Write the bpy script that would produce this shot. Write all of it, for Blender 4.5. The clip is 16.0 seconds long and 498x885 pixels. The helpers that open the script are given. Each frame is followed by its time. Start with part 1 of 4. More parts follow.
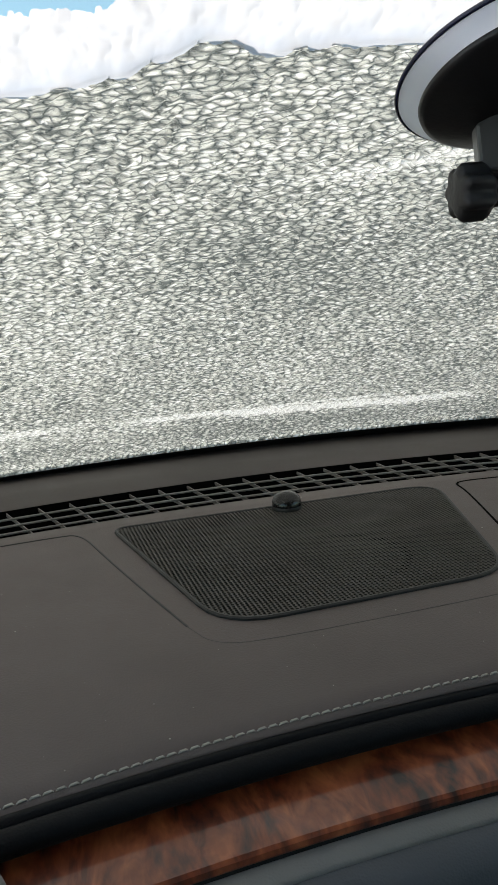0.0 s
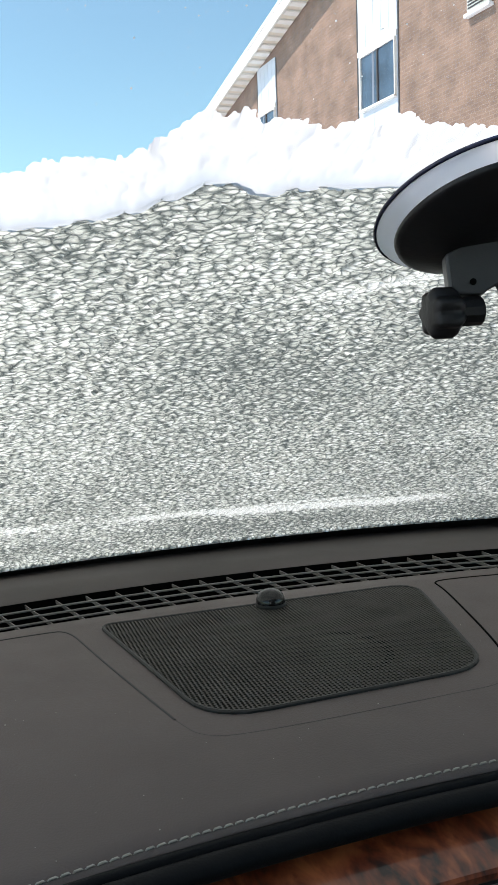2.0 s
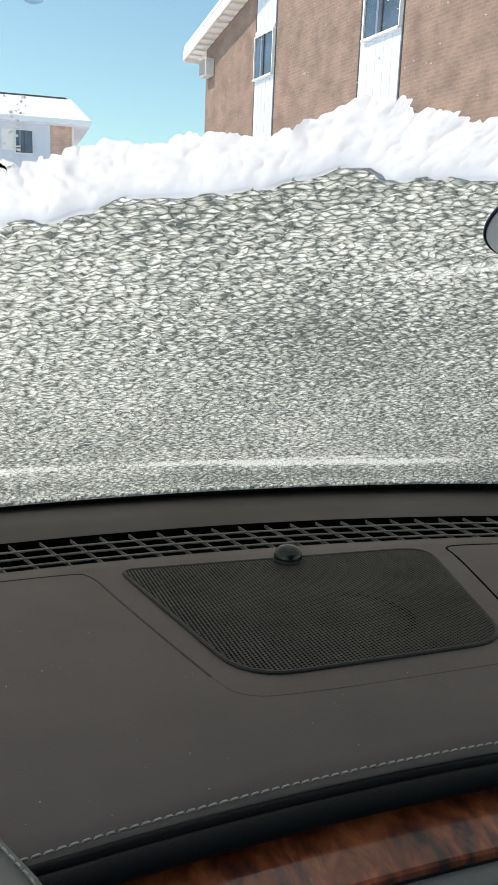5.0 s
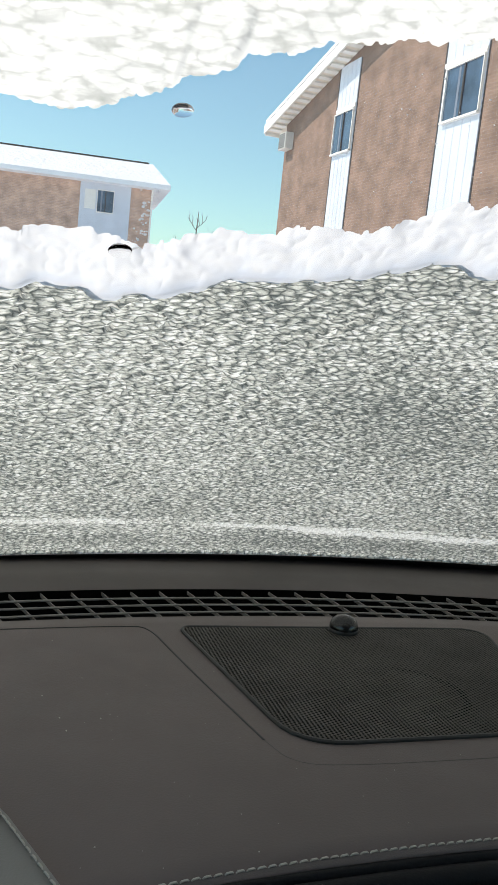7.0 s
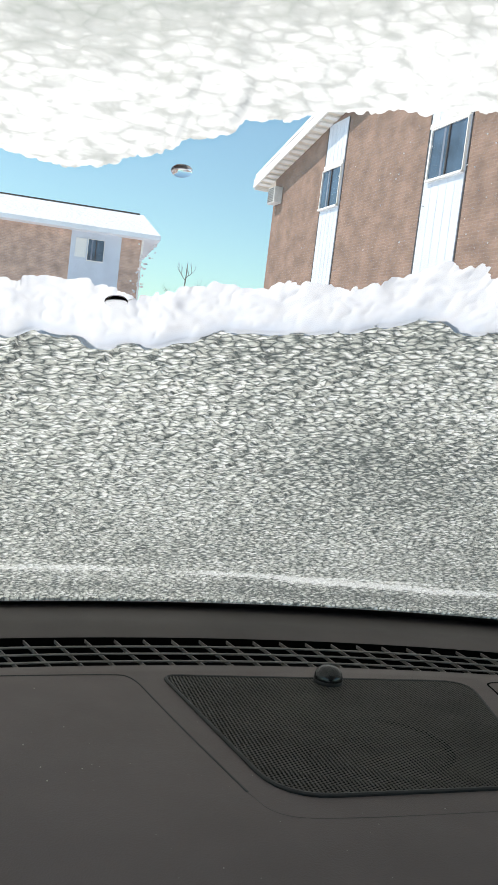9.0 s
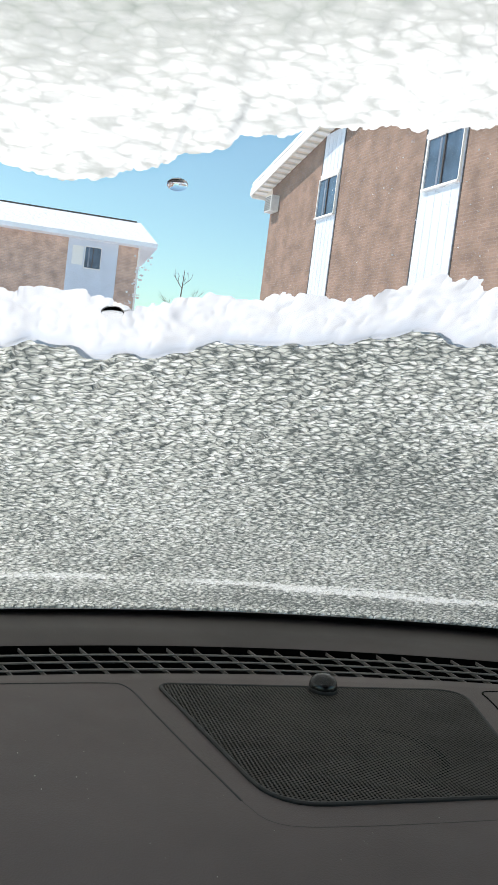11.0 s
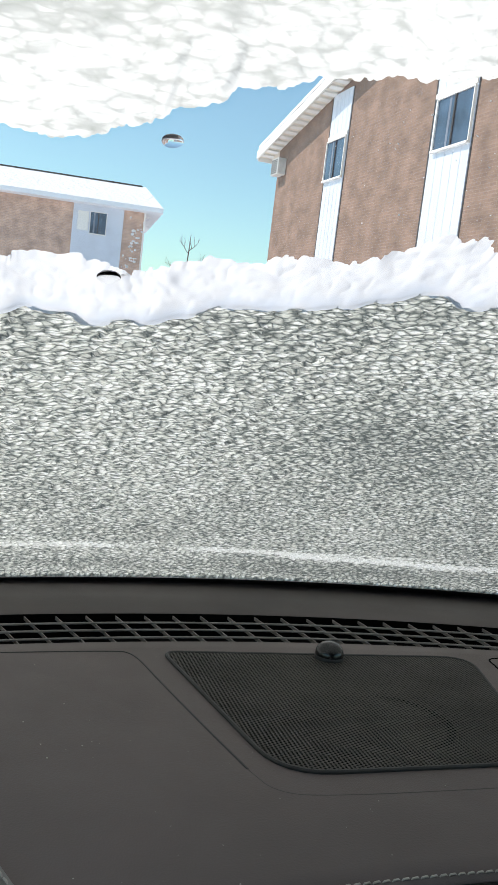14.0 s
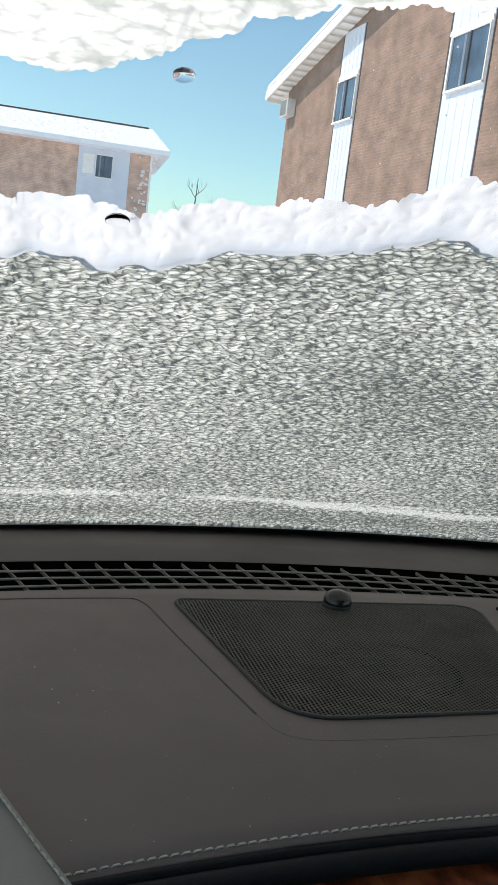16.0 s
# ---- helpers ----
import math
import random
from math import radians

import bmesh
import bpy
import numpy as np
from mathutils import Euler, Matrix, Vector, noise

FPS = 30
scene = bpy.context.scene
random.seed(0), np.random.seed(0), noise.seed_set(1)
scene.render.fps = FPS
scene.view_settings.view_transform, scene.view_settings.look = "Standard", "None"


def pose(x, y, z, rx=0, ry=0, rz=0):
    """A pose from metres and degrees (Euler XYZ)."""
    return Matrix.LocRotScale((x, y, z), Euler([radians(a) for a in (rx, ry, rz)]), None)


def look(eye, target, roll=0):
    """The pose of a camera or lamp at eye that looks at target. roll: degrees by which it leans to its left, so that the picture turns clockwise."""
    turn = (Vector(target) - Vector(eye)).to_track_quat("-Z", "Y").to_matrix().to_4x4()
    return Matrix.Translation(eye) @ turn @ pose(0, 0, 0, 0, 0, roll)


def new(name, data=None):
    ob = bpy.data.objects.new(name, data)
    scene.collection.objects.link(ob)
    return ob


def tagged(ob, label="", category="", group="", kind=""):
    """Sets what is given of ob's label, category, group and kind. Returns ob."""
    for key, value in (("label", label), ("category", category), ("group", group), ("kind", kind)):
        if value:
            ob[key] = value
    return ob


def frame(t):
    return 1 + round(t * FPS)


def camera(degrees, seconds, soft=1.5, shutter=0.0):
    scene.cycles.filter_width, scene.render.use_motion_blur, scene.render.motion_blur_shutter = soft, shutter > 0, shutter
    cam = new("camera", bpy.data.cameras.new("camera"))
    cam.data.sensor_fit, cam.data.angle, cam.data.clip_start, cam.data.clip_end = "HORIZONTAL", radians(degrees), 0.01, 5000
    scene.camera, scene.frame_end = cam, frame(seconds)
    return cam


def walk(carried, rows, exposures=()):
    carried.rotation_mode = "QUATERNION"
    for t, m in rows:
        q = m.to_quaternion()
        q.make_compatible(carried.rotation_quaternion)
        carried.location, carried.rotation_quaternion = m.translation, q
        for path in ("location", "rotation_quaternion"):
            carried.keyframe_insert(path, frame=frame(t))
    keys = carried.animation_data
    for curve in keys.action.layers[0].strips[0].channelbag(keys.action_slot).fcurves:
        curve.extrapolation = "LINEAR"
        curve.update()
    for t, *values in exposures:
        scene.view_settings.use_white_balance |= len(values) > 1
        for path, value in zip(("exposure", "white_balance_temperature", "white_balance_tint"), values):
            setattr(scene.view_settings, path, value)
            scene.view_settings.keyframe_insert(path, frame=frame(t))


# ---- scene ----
import functools

cam = camera(32.53, 16.0, 1.1)
# seconds, place, yaw, pitch, roll
ROWS = [
    (0.0, -0.2031, -0.6122, 1.1731, -16.10, -14.66, 3.02),
    (0.5, -0.2137, -0.6232, 1.1765, -18.52, -15.34, 2.61),
    (1.0, -0.2147, -0.6308, 1.1763, -20.69, -12.11, 1.99),
    (1.5, -0.2171, -0.6387, 1.1763, -21.55, -9.17, 1.98),
    (2.0, -0.2161, -0.6353, 1.1765, -17.90, -7.87, 2.21),
    (2.2, -0.2329, -0.6490, 1.1908, -14.24, -7.18, 0.90),
    (2.3, -0.2445, -0.6510, 1.1964, -14.65, -5.67, 0.52),
    (2.5, -0.2490, -0.6385, 1.1943, -18.63, -3.07, -1.79),
    (2.7, -0.2425, -0.6160, 1.1885, -19.75, -9.14, -1.40),
    (3.0, -0.2331, -0.6312, 1.1848, -19.37, -9.27, -0.60),
    (3.5, -0.2365, -0.6235, 1.1869, -21.31, -13.08, -0.86),
    (4.0, -0.2307, -0.6143, 1.1855, -20.06, -12.91, -1.06),
    (4.5, -0.2456, -0.6133, 1.1909, -20.43, -12.77, -1.81),
    (7.0, -0.2754, -0.6271, 1.1998, -16.06, -8.52, -5.96),
    (7.5, -0.2773, -0.6272, 1.2001, -16.45, -6.93, -6.50),
    (8.0, -0.2784, -0.6295, 1.2004, -16.69, -6.00, -6.73),
    (8.5, -0.2784, -0.6301, 1.2003, -16.67, -5.53, -6.82),
    (9.0, -0.2783, -0.6317, 1.2002, -16.67, -5.17, -6.88),
    (11.5, -0.2786, -0.6339, 1.2013, -16.87, -4.62, -7.08),
    (12.0, -0.2787, -0.6340, 1.2013, -16.77, -4.68, -7.09),
    (12.5, -0.2783, -0.6338, 1.2014, -16.77, -4.74, -7.06),
    (13.0, -0.2779, -0.6328, 1.2014, -16.84, -4.91, -7.05),
    (13.5, -0.2765, -0.6288, 1.2019, -16.60, -5.76, -6.97),
    (14.0, -0.2745, -0.6266, 1.2015, -16.63, -6.93, -6.80),
    (14.5, -0.2727, -0.6153, 1.2016, -16.10, -8.51, -6.82),
    (15.0, -0.2727, -0.6136, 1.2005, -16.07, -10.61, -6.89),
    (15.5, -0.2728, -0.6182, 1.2007, -16.51, -11.39, -6.89),
    (16.0, -0.2746, -0.6214, 1.2012, -16.56, -10.47, -6.98),
]
EXPOSURES = [(t, e, k, 22) for t, e, k in ((0.0, -0.15, 7750), (0.4, 0.05, 7800), (1.0, 0.1, 7750), (1.5, 0.05, 7450), (2.0, -0.05, 7350), (2.3, -0.6, 7200), (2.7, -0.85, 6950), (3.0, -0.9, 6900), (3.5, -0.5, 7750), (4.5, -0.2, 7650), (7.0, -0.3, 7600), (9.0, -0.25, 7450), (12.5, -0.22, 7300), (16.0, -0.3, 7450))]
walk(cam, [(t, pose(x, y, z) @ pose(0, 0, 0, 0, 0, yaw) @ pose(0, 0, 0, 90 + pitch) @ pose(0, 0, 0, 0, 0, -roll)) for t, x, y, z, yaw, pitch, roll in ROWS], EXPOSURES)

# ---- light ----
SUN_AZ, SUN_EL = radians(-72), radians(50)   # clockwise from straight ahead
world = bpy.data.worlds.new("winter_sky")
scene.world = world
world.use_nodes = True
sky = world.node_tree.nodes.new("ShaderNodeTexSky")
sky.sky_type, sky.sun_disc = "NISHITA", False
sky.sun_elevation, sky.sun_rotation = SUN_EL, SUN_AZ
sky.air_density, sky.dust_density, sky.ozone_density = 1.0, 0.6, 1.0
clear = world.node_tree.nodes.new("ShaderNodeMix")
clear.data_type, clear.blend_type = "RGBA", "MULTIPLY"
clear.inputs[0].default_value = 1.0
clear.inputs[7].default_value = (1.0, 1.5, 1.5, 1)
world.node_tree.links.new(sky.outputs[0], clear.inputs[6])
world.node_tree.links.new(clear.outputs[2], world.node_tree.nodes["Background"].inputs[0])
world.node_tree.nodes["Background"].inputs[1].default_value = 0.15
sun = new("sun", bpy.data.lights.new("sun", "SUN"))
sun.data.energy, sun.data.angle, sun.data.color = 5.0, radians(0.5), (1.0, 0.96, 0.9)
sun.matrix_world = look((0, 0, 30), (-30 * math.sin(SUN_AZ) * math.cos(SUN_EL), -30 * math.cos(SUN_AZ) * math.cos(SUN_EL), 30 - 30 * math.sin(SUN_EL)))


# ---- materials ----
def mat(name, base, rough=0.6, metal=0.0, scale=30.0, vary=0.15, bump=0.1, bump_scale=200.0, coat=0.0, spec=0.5):
    """A plain surface with variation at two scales and a fine relief."""
    m = bpy.data.materials.new(name)
    m.use_nodes = True
    n, l = m.node_tree.nodes, m.node_tree.links
    b = n["Principled BSDF"]
    b.inputs["Roughness"].default_value, b.inputs["Metallic"].default_value = rough, metal
    b.inputs["Coat Weight"].default_value, b.inputs["Coat Roughness"].default_value = coat, 0.06
    b.inputs["Specular IOR Level"].default_value = spec
    co = n.new("ShaderNodeTexCoord")
    big, fine = n.new("ShaderNodeTexNoise"), n.new("ShaderNodeTexNoise")
    big.inputs["Scale"].default_value, big.inputs["Detail"].default_value = scale, 5
    fine.inputs["Scale"].default_value, fine.inputs["Detail"].default_value = bump_scale, 3
    ramp = n.new("ShaderNodeValToRGB")
    ramp.color_ramp.elements[0].position, ramp.color_ramp.elements[1].position = 0.3, 0.7
    ramp.color_ramp.elements[0].color = (*[c * (1 - vary) for c in base], 1)
    ramp.color_ramp.elements[1].color = (*[min(1, c * (1 + vary)) for c in base], 1)
    bp = n.new("ShaderNodeBump")
    bp.inputs["Strength"].default_value, bp.inputs["Distance"].default_value = bump, 1.0 / bump_scale
    for t in (big, fine):
        l.new(co.outputs["Object"], t.inputs["Vector"])
    l.new(big.outputs["Fac"], ramp.inputs["Fac"])
    l.new(ramp.outputs["Color"], b.inputs["Base Color"])
    l.new(fine.outputs["Fac"], bp.inputs["Height"])
    l.new(bp.outputs["Normal"], b.inputs["Normal"])
    return m


def leather(name, base, rough=0.55, spec=0.35):
    """Grained vinyl: small cells pressed into a matt skin, dust and smudges."""
    m = mat(name, base, rough, scale=9.0, vary=0.10, bump=0.0, spec=spec)
    n, l = m.node_tree.nodes, m.node_tree.links
    b = n["Principled BSDF"]
    co = n.new("ShaderNodeTexCoord")
    cell = n.new("ShaderNodeTexVoronoi")
    cell.inputs["Scale"].default_value = 900
    smudge = n.new("ShaderNodeTexNoise")
    smudge.inputs["Scale"].default_value, smudge.inputs["Detail"].default_value = 25, 6
    span = n.new("ShaderNodeMapRange")
    span.inputs["To Min"].default_value, span.inputs["To Max"].default_value = rough - 0.1, rough + 0.12
    bp = n.new("ShaderNodeBump")
    bp.inputs["Strength"].default_value, bp.inputs["Distance"].default_value = 0.25, 0.0006
    for t in (cell, smudge):
        l.new(co.outputs["Object"], t.inputs["Vector"])
    l.new(cell.outputs["Distance"], bp.inputs["Height"])
    l.new(bp.outputs["Normal"], b.inputs["Normal"])
    l.new(smudge.outputs["Fac"], span.inputs["Value"])
    l.new(span.outputs["Result"], b.inputs["Roughness"])
    return m


def snow_crust(name, dark, light, low, high, size=(0.0062, 0.0115), front=0.12, lines=0.0, bands=(), grit=0.6, foot_shade=None):
    """Half-thawed snow on glass: white flakes that let daylight through, with wet grey ice and painted shade lines
    between them.
    bands: (v at u = 0, slope, half width, least u, most u, gain) of thicker drifts, and of streaks and patches lighter
    or darker by gain.
    The last argument is a shade colour, painted in where the layer's attribute of that name says so."""
    m = bpy.data.materials.new(name)
    m.use_nodes = True
    n, l = m.node_tree.nodes, m.node_tree.links
    n.remove(n["Principled BSDF"])

    def calc(op, x, y, z=None):
        k = n.new("ShaderNodeMath")
        k.operation = op
        for i, q in enumerate((x, y, z)):
            if isinstance(q, (int, float)):
                k.inputs[i].default_value = q
            elif q is not None:
                l.new(q, k.inputs[i])
        return k.outputs[0]

    def span(x, a, b, c, d):
        k = n.new("ShaderNodeMapRange")
        l.new(x, k.inputs["Value"])
        for key, q in (("From Min", a), ("From Max", b), ("To Min", c), ("To Max", d)):
            k.inputs[key].default_value = q
        return k.outputs["Result"]

    co, mp = n.new("ShaderNodeTexCoord"), n.new("ShaderNodeMapping")
    mp.inputs["Scale"].default_value = (1 / size[0], 1 / size[1], 1 / size[0])
    l.new(co.outputs["Object"], mp.inputs["Vector"])
    cells = mp.outputs["Vector"]
    if lines:
        # flakes lie longer towards the foot of the glass
        axes, joined = n.new("ShaderNodeSeparateXYZ"), n.new("ShaderNodeCombineXYZ")
        l.new(co.outputs["Object"], axes.inputs[0])
        l.new(calc("DIVIDE", axes.outputs[0], size[0]), joined.inputs[0])
        l.new(calc("MULTIPLY", axes.outputs[1], calc("MULTIPLY_ADD", axes.outputs[1], 0.42 / size[1], 0.50 / size[1])), joined.inputs[1])
        cells = joined.outputs[0]
    grain = n.new("ShaderNodeTexNoise")
    grain.inputs["Scale"].default_value, grain.inputs["Detail"].default_value = 0.8, 4
    grain.inputs["Roughness"].default_value, grain.inputs["Distortion"].default_value = 0.6, 0.3
    l.new(cells, grain.inputs["Vector"])
    patch = n.new("ShaderNodeTexNoise")
    patch.inputs["Scale"].default_value, patch.inputs["Detail"].default_value = 7, 3
    l.new(co.outputs["Object"], patch.inputs["Vector"])
    value = calc("MULTIPLY_ADD", patch.outputs["Fac"], 0.20, grain.outputs["Fac"])
    if lines:
        warp, bend = n.new("ShaderNodeTexNoise"), n.new("ShaderNodeTexNoise")
        warp.inputs["Scale"].default_value, warp.inputs["Detail"].default_value = 0.55, 1
        bend.inputs["Scale"].default_value, bend.inputs["Detail"].default_value = 2.2, 2
        place = cells
        for t, much in ((warp, 0.9), (bend, 0.26)):
            l.new(cells, t.inputs["Vector"])
            shift = n.new("ShaderNodeVectorMath")
            shift.operation = "MULTIPLY_ADD"
            shift.inputs[1].default_value = (much, much, 0)
            l.new(t.outputs["Color"], shift.inputs[0])
            l.new(place, shift.inputs[2])
            place = shift.outputs[0]

        def flakes(scale, feature):
            cell = n.new("ShaderNodeTexVoronoi")
            cell.voronoi_dimensions, cell.feature = "2D", feature
            cell.inputs["Scale"].default_value = scale
            l.new(place, cell.inputs["Vector"])
            return cell

        big, small = flakes(1.0, "F1"), flakes(1.75, "F1")
        tone, speckle = n.new("ShaderNodeSeparateColor"), n.new("ShaderNodeSeparateColor")
        l.new(big.outputs["Color"], tone.inputs[0])
        l.new(small.outputs["Color"], speckle.inputs[0])
        lump = calc("MULTIPLY", span(big.outputs["Distance"], 0.22, 0.74, 1, 0), span(tone.outputs[0], 0, 1, 0.45, 1.0))
        crumb = calc("MULTIPLY", span(small.outputs["Distance"], 0.15, 0.70, 1, 0), span(speckle.outputs[0], 0, 1, 0.15, 0.85))
        # shade under the flakes' edges, darkened into the colour
        edge_shade = span(flakes(1.0, "DISTANCE_TO_EDGE").outputs["Distance"], 0.0, 0.12, -0.20, 0)
        flake = calc("ADD", calc("MAXIMUM", lump, crumb), edge_shade)
        fuzz = calc("MULTIPLY_ADD", grain.outputs["Fac"], 0.9, -0.45)
        stain = calc("MULTIPLY_ADD", patch.outputs["Fac"], 0.6, -0.30)
        value = calc("MULTIPLY_ADD", calc("SUBTRACT", flake, 0.75), lines, calc("ADD", calc("ADD", fuzz, stain), 0.75))
    if bands:
        sep = n.new("ShaderNodeSeparateXYZ")
        l.new(co.outputs["Object"], sep.inputs[0])
        u = sep.outputs[0]
        v = calc("SUBTRACT", sep.outputs[1], calc("MULTIPLY", calc("MULTIPLY", u, u), 0.27))
        wob = calc("MULTIPLY_ADD", patch.outputs["Fac"], 0.03, -0.015)
        ragged = calc("MULTIPLY_ADD", grain.outputs["Fac"], 0.02, -0.010)
        for v0, slope, half, u0, u1, gain in bands:
            off = calc("ABSOLUTE", calc("ADD", calc("ADD", calc("SUBTRACT", calc("SUBTRACT", v, v0), calc("MULTIPLY", u, slope)), wob), ragged), 0)
            here = calc("MULTIPLY", span(off, 0.3 * half, half, 1, 0), calc("MULTIPLY", span(u, u0, u0 + 0.04, 0, 1), span(u, u1 - 0.04, u1, 1, 0)))
            value = calc("MULTIPLY_ADD", here, gain, value)
    ramp = n.new("ShaderNodeValToRGB")
    e = ramp.color_ramp.elements
    e[0].position, e[1].position = low + 0.10, high + 0.10
    e[0].color, e[1].color = (*dark, 1), (*light, 1)
    if bands:
        thick = e.new(high + 0.28)
        thick.color = (0.86, 0.87, 0.84, 1)
    l.new(value, ramp.inputs["Fac"])
    colour = ramp.outputs["Color"]
    if foot_shade:
        shade_in, mixed = n.new("ShaderNodeAttribute"), n.new("ShaderNodeMix")
        shade_in.attribute_name, mixed.data_type = "foot_shade", "RGBA"
        l.new(shade_in.outputs["Fac"], mixed.inputs[0])
        l.new(colour, mixed.inputs[6])
        mixed.inputs[7].default_value = (*foot_shade, 1)
        colour = mixed.outputs[2]
    bp = n.new("ShaderNodeBump")
    bp.inputs["Strength"].default_value, bp.inputs["Distance"].default_value = grit, 0.003
    l.new(value, bp.inputs["Height"])
    tr, df, gl = n.new("ShaderNodeBsdfTranslucent"), n.new("ShaderNodeBsdfDiffuse"), n.new("ShaderNodeBsdfGlossy")
    gl.inputs["Roughness"].default_value = 0.25
    mx, mg = n.new("ShaderNodeMixShader"), n.new("ShaderNodeMixShader")
    mx.inputs[0].default_value, mg.inputs[0].default_value = front, 0.04
    l.new(colour, tr.inputs["Color"])
    l.new(colour, df.inputs["Color"])
    for sh in (tr, df, gl):
        l.new(bp.outputs["Normal"], sh.inputs["Normal"])
    l.new(tr.outputs[0], mx.inputs[1])
    l.new(df.outputs[0], mx.inputs[2])
    l.new(mx.outputs[0], mg.inputs[1])
    l.new(gl.outputs[0], mg.inputs[2])
    l.new(mg.outputs[0], n["Material Output"].inputs["Surface"])
    return m


def pane_glass(name, tint=(0.93, 0.97, 0.95), gloss=0.05, dirt=0.0):
    """Thin flat glass: clear, with a weak mirror and a little dust."""
    m = bpy.data.materials.new(name)
    m.use_nodes = True
    n, l = m.node_tree.nodes, m.node_tree.links
    n.remove(n["Principled BSDF"])
    tr, gl, mx = n.new("ShaderNodeBsdfTransparent"), n.new("ShaderNodeBsdfGlossy"), n.new("ShaderNodeMixShader")
    tr.inputs[0].default_value = (*tint, 1)
    gl.inputs["Roughness"].default_value = 0.02
    fr = n.new("ShaderNodeFresnel")
    fr.inputs[0].default_value = 1.3
    k = n.new("ShaderNodeMath")
    k.operation = "MULTIPLY"
    k.inputs[1].default_value = gloss / 0.05 * 0.5
    l.new(fr.outputs[0], k.inputs[0])
    l.new(k.outputs[0], mx.inputs[0])
    l.new(gl.outputs[0], mx.inputs[2])
    clean = tr.outputs[0]
    if dirt:
        co, film, speck = n.new("ShaderNodeTexCoord"), n.new("ShaderNodeTexNoise"), n.new("ShaderNodeTexVoronoi")
        film.inputs["Scale"].default_value, film.inputs["Detail"].default_value = 9, 5
        speck.inputs["Scale"].default_value = 130
        for t in (film, speck):
            l.new(co.outputs["Object"], t.inputs["Vector"])
        haze = n.new("ShaderNodeMapRange")
        haze.inputs["From Min"].default_value, haze.inputs["From Max"].default_value = 0.3, 0.7
        haze.inputs["To Min"].default_value, haze.inputs["To Max"].default_value = dirt * 0.6, dirt * 1.4
        l.new(film.outputs["Fac"], haze.inputs["Value"])
        dot = n.new("ShaderNodeMapRange")
        dot.inputs["From Min"].default_value, dot.inputs["From Max"].default_value = 0.05, 0.09
        dot.inputs["To Min"].default_value, dot.inputs["To Max"].default_value = 0.06, 0.0
        l.new(speck.outputs["Distance"], dot.inputs["Value"])
        both = n.new("ShaderNodeMath")
        both.operation = "ADD"
        l.new(haze.outputs["Result"], both.inputs[0])
        l.new(dot.outputs["Result"], both.inputs[1])
        dust, md = n.new("ShaderNodeBsdfTranslucent"), n.new("ShaderNodeMixShader")
        dust.inputs[0].default_value = (0.85, 0.85, 0.85, 1)
        l.new(both.outputs[0], md.inputs[0])
        l.new(tr.outputs[0], md.inputs[1])
        l.new(dust.outputs[0], md.inputs[2])
        clean = md.outputs[0]
    l.new(clean, mx.inputs[1])
    l.new(mx.outputs[0], n["Material Output"].inputs["Surface"])
    return m


def burl_wood(name):
    """Lacquered burl veneer: red-brown with darker swirls and flame figure."""
    m = mat(name, (0.2, 0.06, 0.02), 0.35, coat=1.0, bump=0.0)
    n, l = m.node_tree.nodes, m.node_tree.links
    b = n["Principled BSDF"]
    co, mp = n.new("ShaderNodeTexCoord"), n.new("ShaderNodeMapping")
    mp.inputs["Scale"].default_value = (35, 19, 19)
    l.new(co.outputs["Object"], mp.inputs["Vector"])
    swirl, fibre = n.new("ShaderNodeTexNoise"), n.new("ShaderNodeTexNoise")
    swirl.inputs["Scale"].default_value, swirl.inputs["Detail"].default_value, swirl.inputs["Distortion"].default_value = 0.8, 5, 2.6
    fibre.inputs["Scale"].default_value, fibre.inputs["Detail"].default_value, fibre.inputs["Distortion"].default_value = 4, 5, 1.2
    for t in (swirl, fibre):
        l.new(mp.outputs["Vector"], t.inputs["Vector"])
    mix = n.new("ShaderNodeMix")
    mix.inputs[0].default_value = 0.27
    l.new(swirl.outputs["Fac"], mix.inputs[2])
    l.new(fibre.outputs["Fac"], mix.inputs[3])
    ramp = n.new("ShaderNodeValToRGB")
    e = ramp.color_ramp.elements
    e[0].position, e[0].color = 0.36, (0.028, 0.008, 0.006, 1)
    e[1].position, e[1].color = 0.63, (0.52, 0.135, 0.05, 1)
    mid = e.new(0.48)
    mid.color = (0.23, 0.046, 0.018, 1)
    l.new(mix.outputs[0], ramp.inputs["Fac"])
    l.new(ramp.outputs["Color"], b.inputs["Base Color"])
    return m


